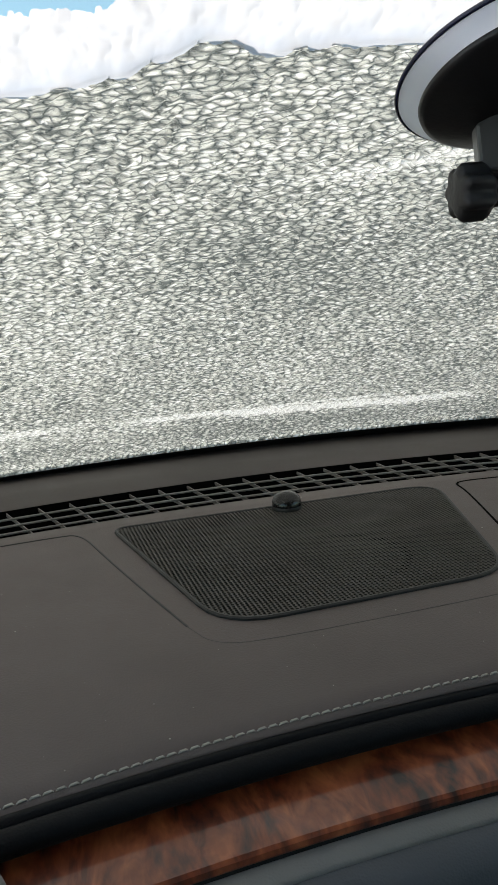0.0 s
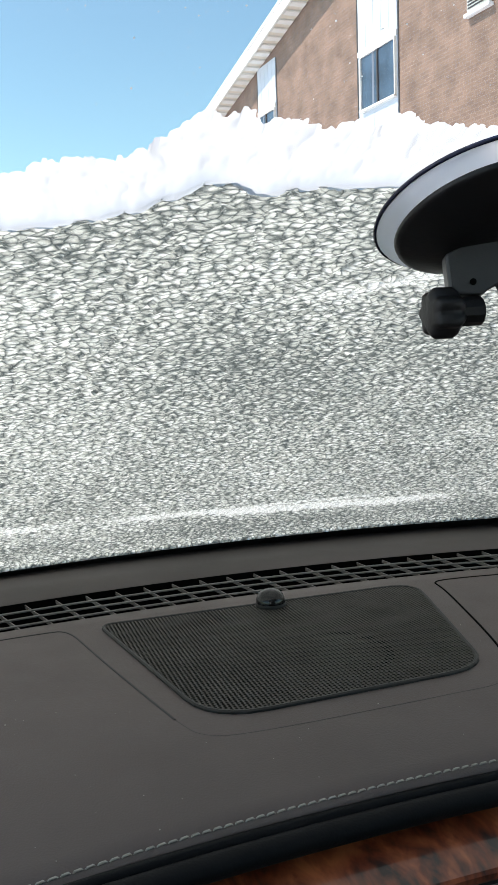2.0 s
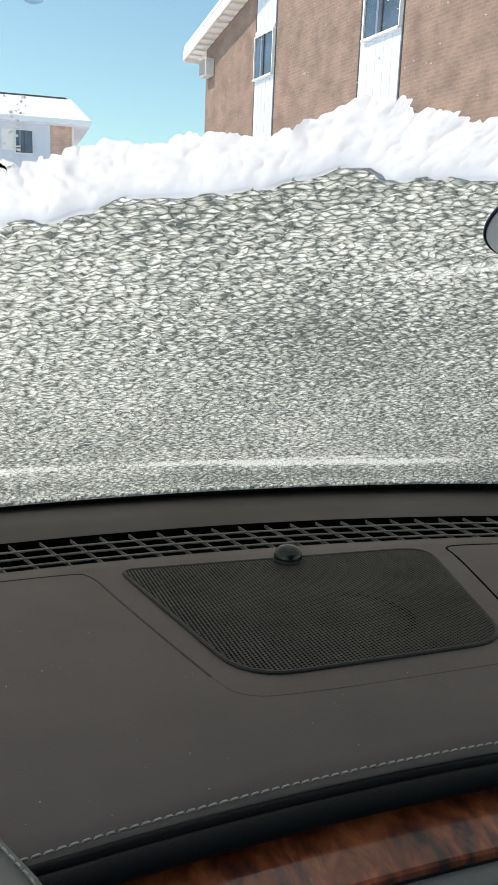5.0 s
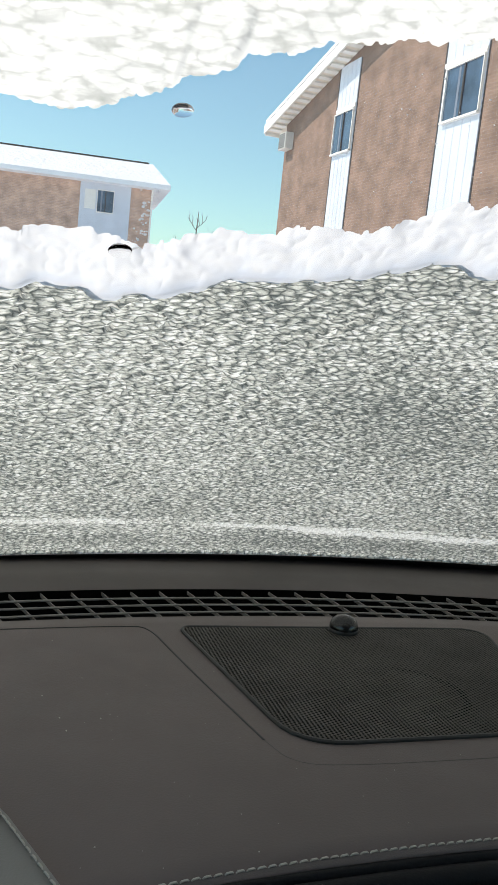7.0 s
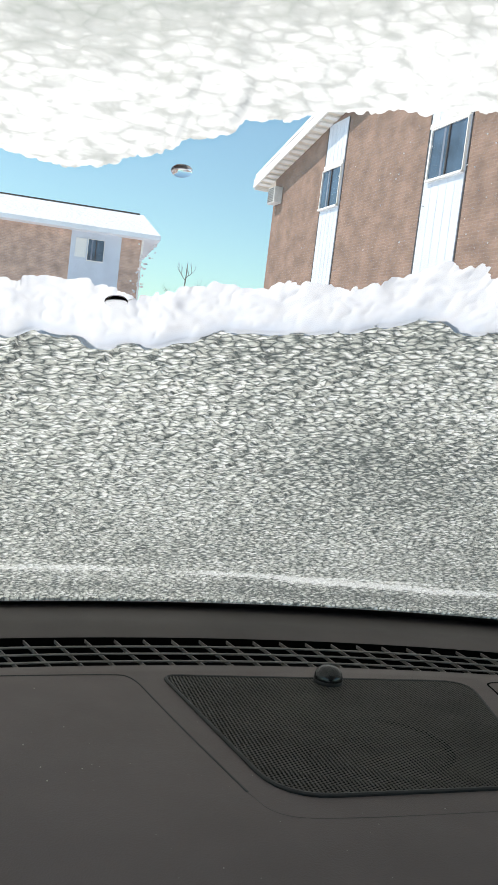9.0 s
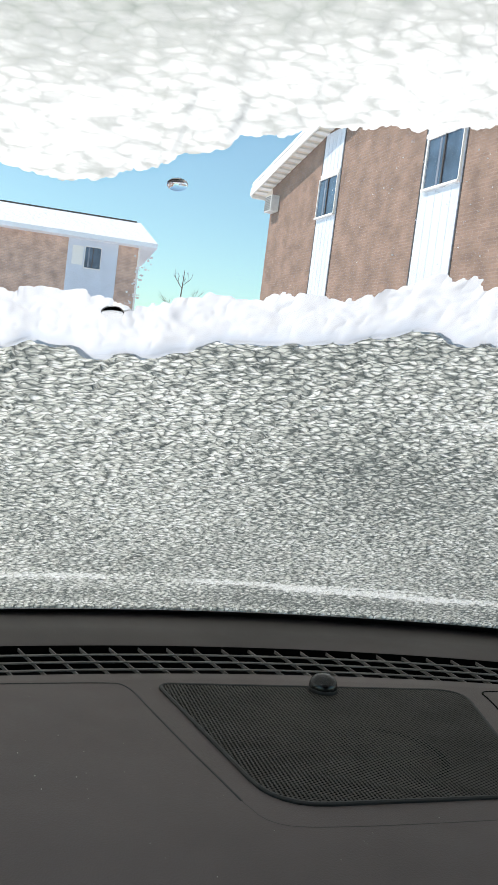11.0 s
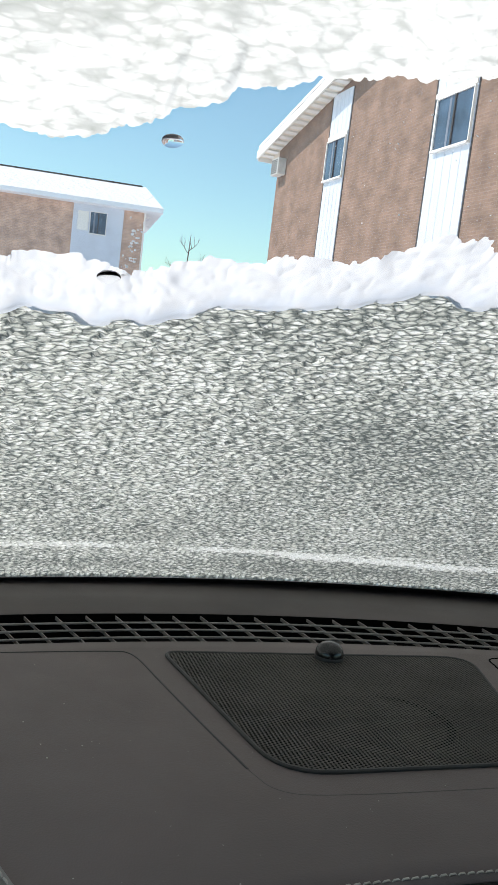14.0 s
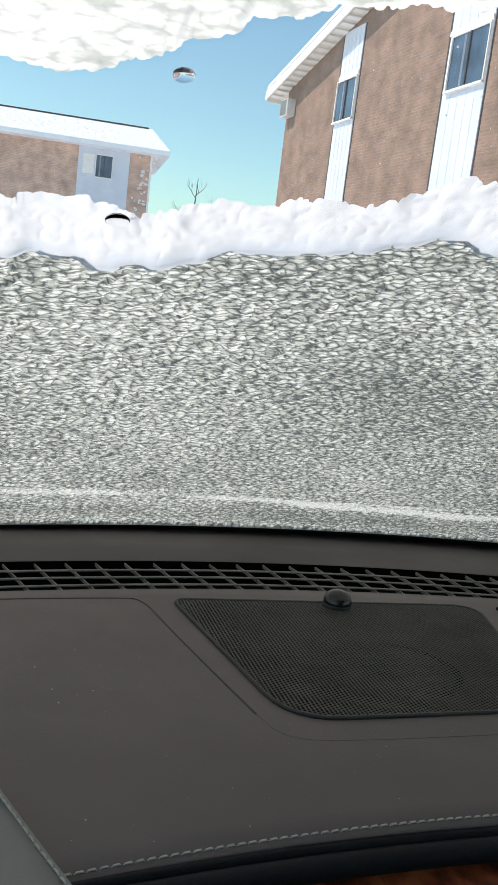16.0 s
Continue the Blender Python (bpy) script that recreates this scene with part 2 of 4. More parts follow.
def brickwork(name, gain=1.0):
    """Common brick seen from a way off: courses, joints and odd dark bricks. A gain above 1 paints in bright haze."""
    m = mat(name, (0.3, 0.17, 0.11), 0.9, bump=0.0)
    n, l = m.node_tree.nodes, m.node_tree.links
    b = n["Principled BSDF"]
    co = n.new("ShaderNodeTexCoord")
    br = n.new("ShaderNodeTexBrick")
    br.inputs["Scale"].default_value = 1.0
    br.inputs["Brick Width"].default_value, br.inputs["Row Height"].default_value = 0.215, 0.075
    br.inputs["Mortar Size"].default_value = 0.009
    br.inputs["Color1"].default_value, br.inputs["Color2"].default_value = (0.272, 0.178, 0.137, 1), (0.225, 0.147, 0.116, 1)
    br.inputs["Mortar"].default_value = (0.285, 0.200, 0.155, 1)
    turn = n.new("ShaderNodeMapping")
    turn.inputs["Rotation"].default_value = (radians(-90), 0, 0)
    l.new(co.outputs["Object"], turn.inputs["Vector"])
    l.new(turn.outputs["Vector"], br.inputs["Vector"])
    stain = n.new("ShaderNodeTexNoise")
    stain.inputs["Scale"].default_value, stain.inputs["Detail"].default_value = 1.9, 9
    l.new(co.outputs["Object"], stain.inputs["Vector"])
    span = n.new("ShaderNodeMapRange")
    span.inputs["From Min"].default_value, span.inputs["From Max"].default_value = 0.3, 0.7
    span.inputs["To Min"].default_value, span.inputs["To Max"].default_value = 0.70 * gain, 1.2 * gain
    l.new(stain.outputs["Fac"], span.inputs["Value"])
    mul = n.new("ShaderNodeVectorMath")
    mul.operation = "SCALE"
    l.new(br.outputs["Color"], mul.inputs[0])
    l.new(span.outputs["Result"], mul.inputs["Scale"])
    l.new(mul.outputs[0], b.inputs["Base Color"])
    bp = n.new("ShaderNodeBump")
    bp.invert = True
    bp.inputs["Strength"].default_value, bp.inputs["Distance"].default_value = 0.6, 0.01
    l.new(br.outputs["Fac"], bp.inputs["Height"])
    l.new(bp.outputs["Normal"], b.inputs["Normal"])
    return m


def clear_water(name, ior=1.33, rough=0.0, colour=(1, 1, 1)):
    m = bpy.data.materials.new(name)
    m.use_nodes = True
    b = m.node_tree.nodes["Principled BSDF"]
    b.inputs["Transmission Weight"].default_value, b.inputs["IOR"].default_value = 1.0, ior
    b.inputs["Roughness"].default_value, b.inputs["Base Color"].default_value = rough, (*colour, 1)
    return m


M_PAD = leather("dash_vinyl", (0.124, 0.098, 0.093), 0.55)
M_SHELF = leather("shelf_vinyl", (0.105, 0.090, 0.086), 0.62)
M_ROLL = leather("black_roll_vinyl", (0.007, 0.0075, 0.009), 0.55, 0.15)
M_BLACK = mat("black_plastic", (0.012, 0.012, 0.013), 0.5, vary=0.2, bump=0.1, bump_scale=600)
M_GLOSSBLACK = mat("glossy_black_plastic", (0.01, 0.01, 0.011), 0.16, vary=0.2, bump=0.02, bump_scale=300)
M_FIN = mat("grey_plastic_fin", (0.20, 0.185, 0.175), 0.5, bump=0.1, bump_scale=800)
M_CLOTH = mat("speaker_cloth", (0.007, 0.0068, 0.0065), 0.9, scale=60, vary=0.3, bump=0.2, bump_scale=900, spec=0.1)
M_MESH = mat("grille_metal", (0.068, 0.062, 0.057), 0.6, vary=0.2, bump=0.05, spec=0.25)
M_THREAD = mat("pale_thread", (0.42, 0.39, 0.35), 0.85, scale=400, bump=0.3, bump_scale=2500)
M_LEDGE = leather("grey_vinyl", (0.20, 0.195, 0.19), 0.5)
M_LOWER = leather("slate_vinyl", (0.085, 0.092, 0.105), 0.45)
M_WOOD = burl_wood("burl_veneer")
M_RUBBER = mat("black_rubber", (0.01, 0.01, 0.011), 0.38, vary=0.25, bump=0.05, bump_scale=300)
M_MOUNT = mat("mount_plastic", (0.075, 0.08, 0.082), 0.4, vary=0.2, bump=0.12, bump_scale=900)
M_GLOSSARM = mat("black_arm_tube", (0.014, 0.015, 0.018), 0.3, vary=0.2, bump=0.02)
# the blue in this base colour stands for the sky mirrored in dark plastic
M_MOUNTGLOSS = mat("sky_tinted_mount_plastic", (0.05, 0.075, 0.13), 0.15, vary=0.2, bump=0.02)
M_LIPEDGE = mat("blue_black_vinyl", (0.02, 0.025, 0.06), 0.25, bump=0.0)
M_LIP = snow_crust("milky_vinyl_lip", (0.86, 0.91, 0.97), (0.93, 0.95, 0.98), 0.3, 0.7, (0.02, 0.02), 0.3, grit=0.0)
M_ICE = snow_crust("thawing_crust", (0.150, 0.170, 0.162), (0.640, 0.660, 0.602), 0.00, 0.60, (0.0055, 0.0027), 0.12, 1.0, ((0.128, -0.09, 0.012, -0.5, 0.45, 0.10), (0.140, 0.0, 0.013, -0.38, -0.15, 0.46), (0.122, -0.10, 0.014, -0.12, 0.04, 0.55), (0.112, -0.06, 0.016, -0.02, 0.24, 0.66), (0.128, 0.02, 0.007, 0.0, 0.16, 0.40), (0.556, 0.32, 0.007, -0.085, 0.04, 0.42), (0.05, -0.06, 0.05, -0.6, 0.6, -0.14), (0.43, 0.0, 0.12, -0.14, 0.34, -0.10)), 0.7)
M_SNOW = snow_crust("loose_snow", (0.71, 0.735, 0.775), (0.80, 0.808, 0.815), 0.3, 0.7, (0.004, 0.004), 0.08, grit=0.06, foot_shade=(0.60, 0.67, 0.77))
M_UPPER = snow_crust("upper_snow", (0.31, 0.355, 0.31), (0.62, 0.635, 0.61), 0.02, 0.66, (0.0064, 0.0036), 0.10, 0.30, ((0.822, 0.52, 0.030, -0.6, 0.3, 0.30),), 0.15)
M_GLASS = pane_glass("windscreen_glass", dirt=0.022)
M_FRIT = mat("black_frit", (0.008, 0.008, 0.008), 0.35, bump=0.02)
M_BRICK = brickwork("brick_wall")
# the same brick, its colour brightened for haze and glare on the far house
M_HAZEBRICK = brickwork("hazed_brick_wall", 2.3)
# near-black colour carries the shade of the vent trough, right seam and screw hole
M_VOID = mat("recess_shade_black", (0.003, 0.003, 0.003), 0.95, bump=0.0, spec=0.05)
M_WHITE = mat("white_siding", (0.60, 0.655, 0.73), 0.55, scale=2, vary=0.06, bump=0.05, bump_scale=40)
M_TRIM = mat("white_trim", (0.8, 0.79, 0.75), 0.5, scale=3, vary=0.06, bump=0.05, bump_scale=40)
M_SOFFIT = mat("cream_soffit", (0.72, 0.66, 0.55), 0.6, scale=3, vary=0.08, bump=0.05, bump_scale=40)
M_DARKTRIM = mat("dark_gap", (0.03, 0.03, 0.032), 0.6, scale=3, bump=0.05)
M_WINDOW = mat("dark_window_pane", (0.05, 0.09, 0.14), 0.05, scale=1.2, vary=0.5, bump=0.02, bump_scale=3)
M_CURTAIN = mat("grey_curtain", (0.16, 0.2, 0.26), 0.8, scale=3, vary=0.2, bump=0.1)
M_ROOFSNOW = mat("roof_snow", (0.86, 0.88, 0.9), 0.7, scale=1.5, vary=0.05, bump=0.4, bump_scale=4)
M_SHINGLE = mat("dark_shingle", (0.06, 0.055, 0.05), 0.85, scale=3, vary=0.3, bump=0.3, bump_scale=30)
M_AC = mat("beige_metal", (0.6, 0.6, 0.57), 0.5, scale=4, bump=0.05)
M_GROUND = mat("snowy_ground", (0.82, 0.84, 0.88), 0.8, scale=0.15, vary=0.12, bump=0.5, bump_scale=1.5)
M_BARK = mat("bare_bark", (0.09, 0.07, 0.06), 0.9, scale=5, vary=0.3, bump=0.3, bump_scale=30)
M_LINING = mat("grey_headlining", (0.35, 0.34, 0.32), 0.9, scale=12, bump=0.2, bump_scale=400)
M_SEAT = leather("dark_seat_leather", (0.05, 0.048, 0.045), 0.5)
M_PAINT = mat("dark_car_paint", (0.02, 0.022, 0.025), 0.25, coat=1.0, bump=0.0)


# ---- building blocks ----
def part(name, bm, material, parent=None, label="", smooth=False):
    """Links a bmesh as one mesh object, under a thing or a part."""
    me = bpy.data.meshes.new(name)
    bmesh.ops.recalc_face_normals(bm, faces=bm.faces)
    bm.to_mesh(me)
    bm.free()
    if smooth:
        for f in me.polygons:
            f.use_smooth = True
    me.materials.append(material)
    ob = new(name, me)
    if parent is not None:
        ob.parent = parent
    if label:
        tagged(ob, label)
    return ob


def thing(name, label, category, group="", kind="", at=None):
    ob = new(name)
    ob.empty_display_size = 0.02
    if at is not None:
        ob.matrix_world = at
    return tagged(ob, label, category, group, kind)


def raw(name, verts, faces, material, parent=None, label="", smooth=False):
    me = bpy.data.meshes.new(name)
    me.from_pydata([tuple(v) for v in verts], [], faces)
    me.update()
    if smooth:
        me.polygons.foreach_set("use_smooth", [True] * len(me.polygons))
    me.materials.append(material)
    ob = new(name, me)
    if parent is not None:
        ob.parent = parent
    if label:
        tagged(ob, label)
    return ob


def box(x0, x1, y0, y1, z0, z1, bevel=0.0, bm=None):
    bm = bm or bmesh.new()
    m = Matrix.Translation(((x0 + x1) / 2, (y0 + y1) / 2, (z0 + z1) / 2)) @ Matrix.Diagonal((x1 - x0, y1 - y0, z1 - z0, 1))
    made = bmesh.ops.create_cube(bm, size=1, matrix=m)
    if bevel:
        edges = {e for v in made["verts"] for e in v.link_edges}
        bmesh.ops.bevel(bm, geom=list(edges), offset=bevel, segments=2, affect="EDGES", profile=0.5)
    return bm


def tube(points, radii, sides=12, bm=None):
    """A round tube along a line of points, with a radius at each, closed at its ends."""
    bm = bm or bmesh.new()
    rings, side = [], None
    for i, p in enumerate(points):
        p = Vector(p)
        ahead = (Vector(points[min(i + 1, len(points) - 1)]) - Vector(points[max(i - 1, 0)])).normalized()
        if side is None:
            side = ahead.orthogonal().normalized()
        side = (side - ahead * side.dot(ahead)).normalized()
        up = ahead.cross(side)
        r = radii[i] if isinstance(radii, (list, tuple)) else radii
        rings.append([bm.verts.new(p + r * (math.cos(a) * side + math.sin(a) * up)) for a in [2 * math.pi * k / sides for k in range(sides)]])
    for a, b in zip(rings, rings[1:]):
        for k in range(sides):
            bm.faces.new((a[k], a[(k + 1) % sides], b[(k + 1) % sides], b[k]))
    bm.faces.new(rings[0][::-1])
    bm.faces.new(rings[-1])
    return bm


def lathe(profile, sides=40, m=None, bm=None):
    """Turns a profile of (radius, height) round the local z axis."""
    bm = bm or bmesh.new()
    m = m or Matrix()
    rings = []
    for r, h in profile:
        if r < 1e-6:
            rings.append([bm.verts.new(m @ Vector((0, 0, h)))])
        else:
            rings.append([bm.verts.new(m @ Vector((r * math.cos(2 * math.pi * k / sides), r * math.sin(2 * math.pi * k / sides), h))) for k in range(sides)])
    for a, b in zip(rings, rings[1:]):
        for k in range(sides):
            j = (k + 1) % sides
            if len(a) == 1 and len(b) == 1:
                continue
            if len(a) == 1:
                bm.faces.new((a[0], b[j], b[k]))
            elif len(b) == 1:
                bm.faces.new((a[k], a[j], b[0]))
            else:
                bm.faces.new((a[k], a[j], b[j], b[k]))
    return bm


def prism(outline, z0, z1, m=None, bm=None):
    """A flat outline (x, y) raised from z0 to z1."""
    bm = bm or bmesh.new()
    m = m or Matrix()
    lo = [bm.verts.new(m @ Vector((x, y, z0))) for x, y in outline]
    hi = [bm.verts.new(m @ Vector((x, y, z1))) for x, y in outline]
    bm.faces.new(lo[::-1])
    bm.faces.new(hi)
    for k in range(len(lo)):
        j = (k + 1) % len(lo)
        bm.faces.new((lo[k], lo[j], hi[j], hi[k]))
    return bm


def steps(a, b, n):
    return [a + (b - a) * i / (n - 1) for i in range(n)]


def loft(lines, closed=False):
    """Faces between neighbouring lines of equally many points."""
    verts, faces, n = [p for line in lines for p in line], [], len(lines[0])
    for i in range(len(lines) - 1):
        for k in range(n - 1):
            a = i * n + k
            faces.append((a, a + 1, a + n + 1, a + n))
    return verts, faces


# ---- dashboard ----
def dz(x, y):
    """Height of the dashboard's top, which rolls down towards the driver."""
    k = max(0.0, min(1.2, (-0.19 - y) / 0.110))
    return 0.95 - 0.039 * y - 0.0098 * x - 0.0095 * k * k


def front_y(x):
    return -0.35 * x * x


def vent_y(x):
    return -0.30 * x * x


HALF = 0.72
XS = steps(-HALF, HALF, 121)
dash = thing("dashboard", "dark grey grained vinyl car dashboard with pale stitching", "dashboard", at=Matrix.Translation((0, 0, 0)))


def strip(name, stations, material, label="", xs=XS, parent=dash, smooth=True):
    """A skin along the dashboard: each station gives (y, z) at an x."""
    v, f = loft([[(x, *st(x)) for x in xs] for st in stations])
    return raw(name, v, f, material, parent, label, smooth)


def on_top(y, bend, lift=0.0):
    return lambda x: (y + bend(x), dz(x, y + bend(x)) + lift)


VF, VB = 0.034, 0.113
blend_top = []
for i in range(21):
    a = i / 20
    blend_top.append(lambda x, a=a: ((1 - a) * (-0.2912 + front_y(x)) + a * (VF - 0.001 + vent_y(x)), dz(x, (1 - a) * (-0.2912 + front_y(x)) + a * (VF - 0.001 + vent_y(x)))))
strip("top_pad", [lambda x: (-0.2915 + front_y(x), dz(x, -0.2922) - 0.004)] + blend_top + [lambda x: (VF + vent_y(x), dz(x, VF) - 0.0012)], M_PAD)
strip("rear_shelf", [lambda x: (VB + vent_y(x), dz(x, VB) - 0.0012), lambda x: (VB + 0.0015 + vent_y(x), dz(x, VB)), on_top(0.17, vent_y, -0.001), on_top(0.22, vent_y, -0.002), on_top(0.30, vent_y, -0.004)], M_SHELF)
# the shade under the fins is put into the trough's colour
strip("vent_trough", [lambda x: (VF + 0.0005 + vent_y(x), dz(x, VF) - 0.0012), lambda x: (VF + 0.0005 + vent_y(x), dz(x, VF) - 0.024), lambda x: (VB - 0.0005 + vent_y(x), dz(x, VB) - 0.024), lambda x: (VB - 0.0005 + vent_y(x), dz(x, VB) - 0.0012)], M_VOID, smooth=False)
# the roll under the seam
def roll(a, r=0.0058):
    return lambda x: (-0.3005 + front_y(x) + r * math.cos(a), dz(x, -0.297) - r - 0.0015 + r * math.sin(a))


strip("edge_welt", [lambda x: (-0.2912 + front_y(x), dz(x, -0.2912) - 0.004), lambda x: (-0.2922 + front_y(x), dz(x, -0.2922) - 0.0012), lambda x: (-0.2948 + front_y(x), dz(x, -0.2922) - 0.0018), lambda x: (-0.2958 + front_y(x), dz(x, -0.2922) - 0.006)], M_ROLL)
strip("padded_roll", [roll(radians(a)) for a in range(40, 301, 13)], M_ROLL, "black padded vinyl roll")
def low(y, z):
    """A line of the dashboard's front, below the roll."""
    return lambda x: (y + front_y(x), z - 0.0098 * x)


strip("roll_recess", [lambda x: (-0.2985 + front_y(x), dz(x, -0.297) - 0.0100), low(-0.284, 0.942), low(-0.284, 0.932)], M_BLACK)
strip("wood_trim", [low(-0.2835, 0.9390), low(-0.2850, 0.9385), low(-0.3040, 0.9314), low(-0.3232, 0.9243), low(-0.3246, 0.9228), low(-0.3247, 0.9200), low(-0.3240, 0.9188)], M_WOOD, "glossy red-brown burl wood trim", smooth=False)
strip("trim_gap", [low(-0.3238, 0.9200), low(-0.3238, 0.9160)], M_BLACK)
strip("ledge", [low(-0.3230, 0.9165), low(-0.3246, 0.9172), low(-0.3290, 0.9160), low(-0.3325, 0.9143), low(-0.3337, 0.9133), low(-0.3337, 0.9113)], M_LEDGE, "mid grey vinyl ledge")
strip("lower_panel", [low(-0.3327, 0.9117), low(-0.3343, 0.9121), low(-0.3400, 0.9098), low(-0.3460, 0.9060), low(-0.3485, 0.9010), low(-0.3560, 0.8700), low(-0.3720, 0.80), low(-0.38, 0.45)], M_LOWER, "dark blue-grey lower dashboard panel")

# stitches along the front seam
def stitch_mesh():
    bm = tube([(-0.0022, 0, 0), (-0.0014, 0, 0.0007), (0.0014, 0, 0.0007), (0.0022, 0, 0)], [0.0003, 0.00055, 0.00055, 0.0003], 6)
    me = bpy.data.meshes.new("stitch")
    bm.to_mesh(me)
    bm.free()
    me.materials.append(M_THREAD)
    return me


STITCH = stitch_mesh()
x = -0.33
while x < 0.34:
    s = new("stitch", STITCH)
    y = -0.2875 + front_y(x)
    s.parent = dash
    s.matrix_basis = pose(x, y, dz(x, y) + 0.0001, 0, 0, math.degrees(math.atan(-0.7 * x)) + 7)
    x += 0.0052
# instrument hood, a raised cover with its own stitched edge
hood_edge = [(-0.262, -0.257), (-0.252, -0.278), (-0.242, -0.298), (-0.230, -0.320), (-0.2225, -0.344), (-0.221, -0.368)]
bm = bmesh.new()
inner = [bm.verts.new((x, y, dz(x, y) - 0.002)) for x, y in [(-0.29, -0.20), (-0.275, -0.235)] + hood_edge]
top = [bm.verts.new((x - 0.002, y, dz(x, y) + 0.0035)) for x, y in [(-0.29, -0.20), (-0.275, -0.235)] + hood_edge]
mid = [bm.verts.new((x - 0.05, y + 0.005, dz(x, y) + 0.012)) for x, y in [(-0.29, -0.20), (-0.275, -0.235)] + hood_edge]
out = [bm.verts.new((x - 0.3, y + 0.005, dz(x, y) + 0.02)) for x, y in [(-0.29, -0.20), (-0.275, -0.235)] + hood_edge]
for a, b in ((inner, top), (top, mid), (mid, out)):
    for k in range(len(a) - 1):
        bm.faces.new((a[k], a[k + 1], b[k + 1], b[k]))
bm.faces.new([r[-1] for r in (inner, top, mid, out)] + [bm.verts.new((-0.55, -0.35, 0.9)), bm.verts.new((-0.235, -0.35, 0.9))])
hood = part("instrument_hood", bm, M_LEDGE, dash, "grey vinyl instrument hood with a stitched edge", True)
pts = [Vector((x - 0.005, y, dz(x, y) + 0.0042)) for x, y in [(-0.275, -0.235)] + hood_edge]
for a, b in zip(pts, pts[1:]):
    n = max(1, int((b - a).length / 0.0046))
    for k in range(n):
        s = new("stitch", STITCH)
        p = a.lerp(b, (k + 0.5) / n)
        s.parent = hood
        s.matrix_basis = pose(*p, 0, 0, math.degrees(math.atan2((b - a).y, (b - a).x)))


def seam(points, r, name="seam", material=None):
    """A pressed line in the pad, smoothed through a few points."""
    ps = [Vector((x, y)) for x, y in points]
    for _ in range(3):
        q = [ps[0]]
        for a, b in zip(ps, ps[1:]):
            q += [a.lerp(b, 0.25), a.lerp(b, 0.75)]
        ps = q + [ps[-1]]
    return part(name, tube([(p.x, p.y, dz(p.x, p.y) - r * 0.35) for p in ps], r, 6), material or M_BLACK, dash)


seam([(-0.40, -0.025), (-0.27, -0.006), (-0.178, 0.003), (-0.160, 0.001), (-0.150, -0.055), (-0.136, -0.125), (-0.122, -0.19)], 0.0010)
seam([(-0.122, -0.19), (-0.113, -0.218), (-0.075, -0.2215), (0.0, -0.2195), (0.046, -0.2175), (0.070, -0.217), (0.083, -0.208)], 0.00042, material=M_SHELF)
seam([(0.083, -0.208), (0.093, -0.192), (0.106, -0.168), (0.117, -0.135), (0.131, -0.088), (0.150, -0.021), (0.152, 0.000), (0.165, 0.003), (0.196, 0.000), (0.251, -0.010), (0.40, -0.05)], 0.0010, material=M_VOID)

# defroster vent
vent = part("defroster_vent", tube([(x, VF + 0.002 + vent_y(x), dz(x, VF) - 0.003) for x in steps(-0.6, 0.6, 61)], 0.0016, 6), M_FIN, dash, "black defroster vent with grey plastic fins")
for j, f in enumerate((0.22, 0.44, 0.66)):
    part("long_fin", tube([(x, VF + f * (VB - VF) + vent_y(x), dz(x, VF) - 0.0032) for x in steps(-0.6, 0.6, 61)], 0.0011, 6), M_FIN, vent)
fin = None
for i in range(-24, 25):
    x = i * 0.0252 + 0.010
    if fin is None:
        bm = box(-0.00045, 0.00045, 0, VB - VF, -0.003, 0, 0.0002)
        fin = part("cross_fin", bm, M_FIN, vent)
        ob = fin
    else:
        ob = new("cross_fin", fin.data)
        ob.parent = vent
    ob.matrix_basis = pose(x, VF + vent_y(x), dz(x, VF) - 0.0028, -2.2, 0, math.degrees(math.atan(-0.6 * x)) + 9)

# specks of dust on the pad
rnd = random.Random(11)
bm = bmesh.new()
for _ in range(150):
    x, y = rnd.uniform(-0.28, 0.25), rnd.uniform(-0.295, 0.02)
    r = rnd.choice((0.0002, 0.00025, 0.0003, 0.0005))
    bmesh.ops.create_icosphere(bm, subdivisions=1, radius=r, matrix=Matrix.Translation((x, y, dz(x, y) + r * 0.5)) @ Matrix.Diagonal((1, rnd.uniform(0.6, 1.8), 0.6, 1)))
tagged(part("dust_specks", bm, M_THREAD), "pale specks of dust lying on the dashboard", "dust", kind="stuff")

# ---- speaker ----
speaker = thing("speaker_grille", "black perforated speaker grille set in the dashboard", "speaker grille")
GA, GB, GC, GD = (-0.1365, 0.0005), (0.1345, 0.0005), (0.0795, -0.1915), (-0.1035, -0.199)


def rounded(corners, radii, n=7):
    out = []
    for i, c in enumerate(corners):
        c = Vector(c)
        a, b = Vector(corners[i - 1]), Vector(corners[(i + 1) % len(corners)])
        u, v = (a - c).normalized(), (b - c).normalized()
        p, q = c + u * radii[i], c + v * radii[i]
        for k in range(n):
            t = k / (n - 1)
            out.append(((1 - t) ** 2 * p + 2 * t * (1 - t) * c + t * t * q)[:])
    return out


grille_outline = rounded([GA, GB, GC, GD], [0.012, 0.032, 0.030, 0.034])


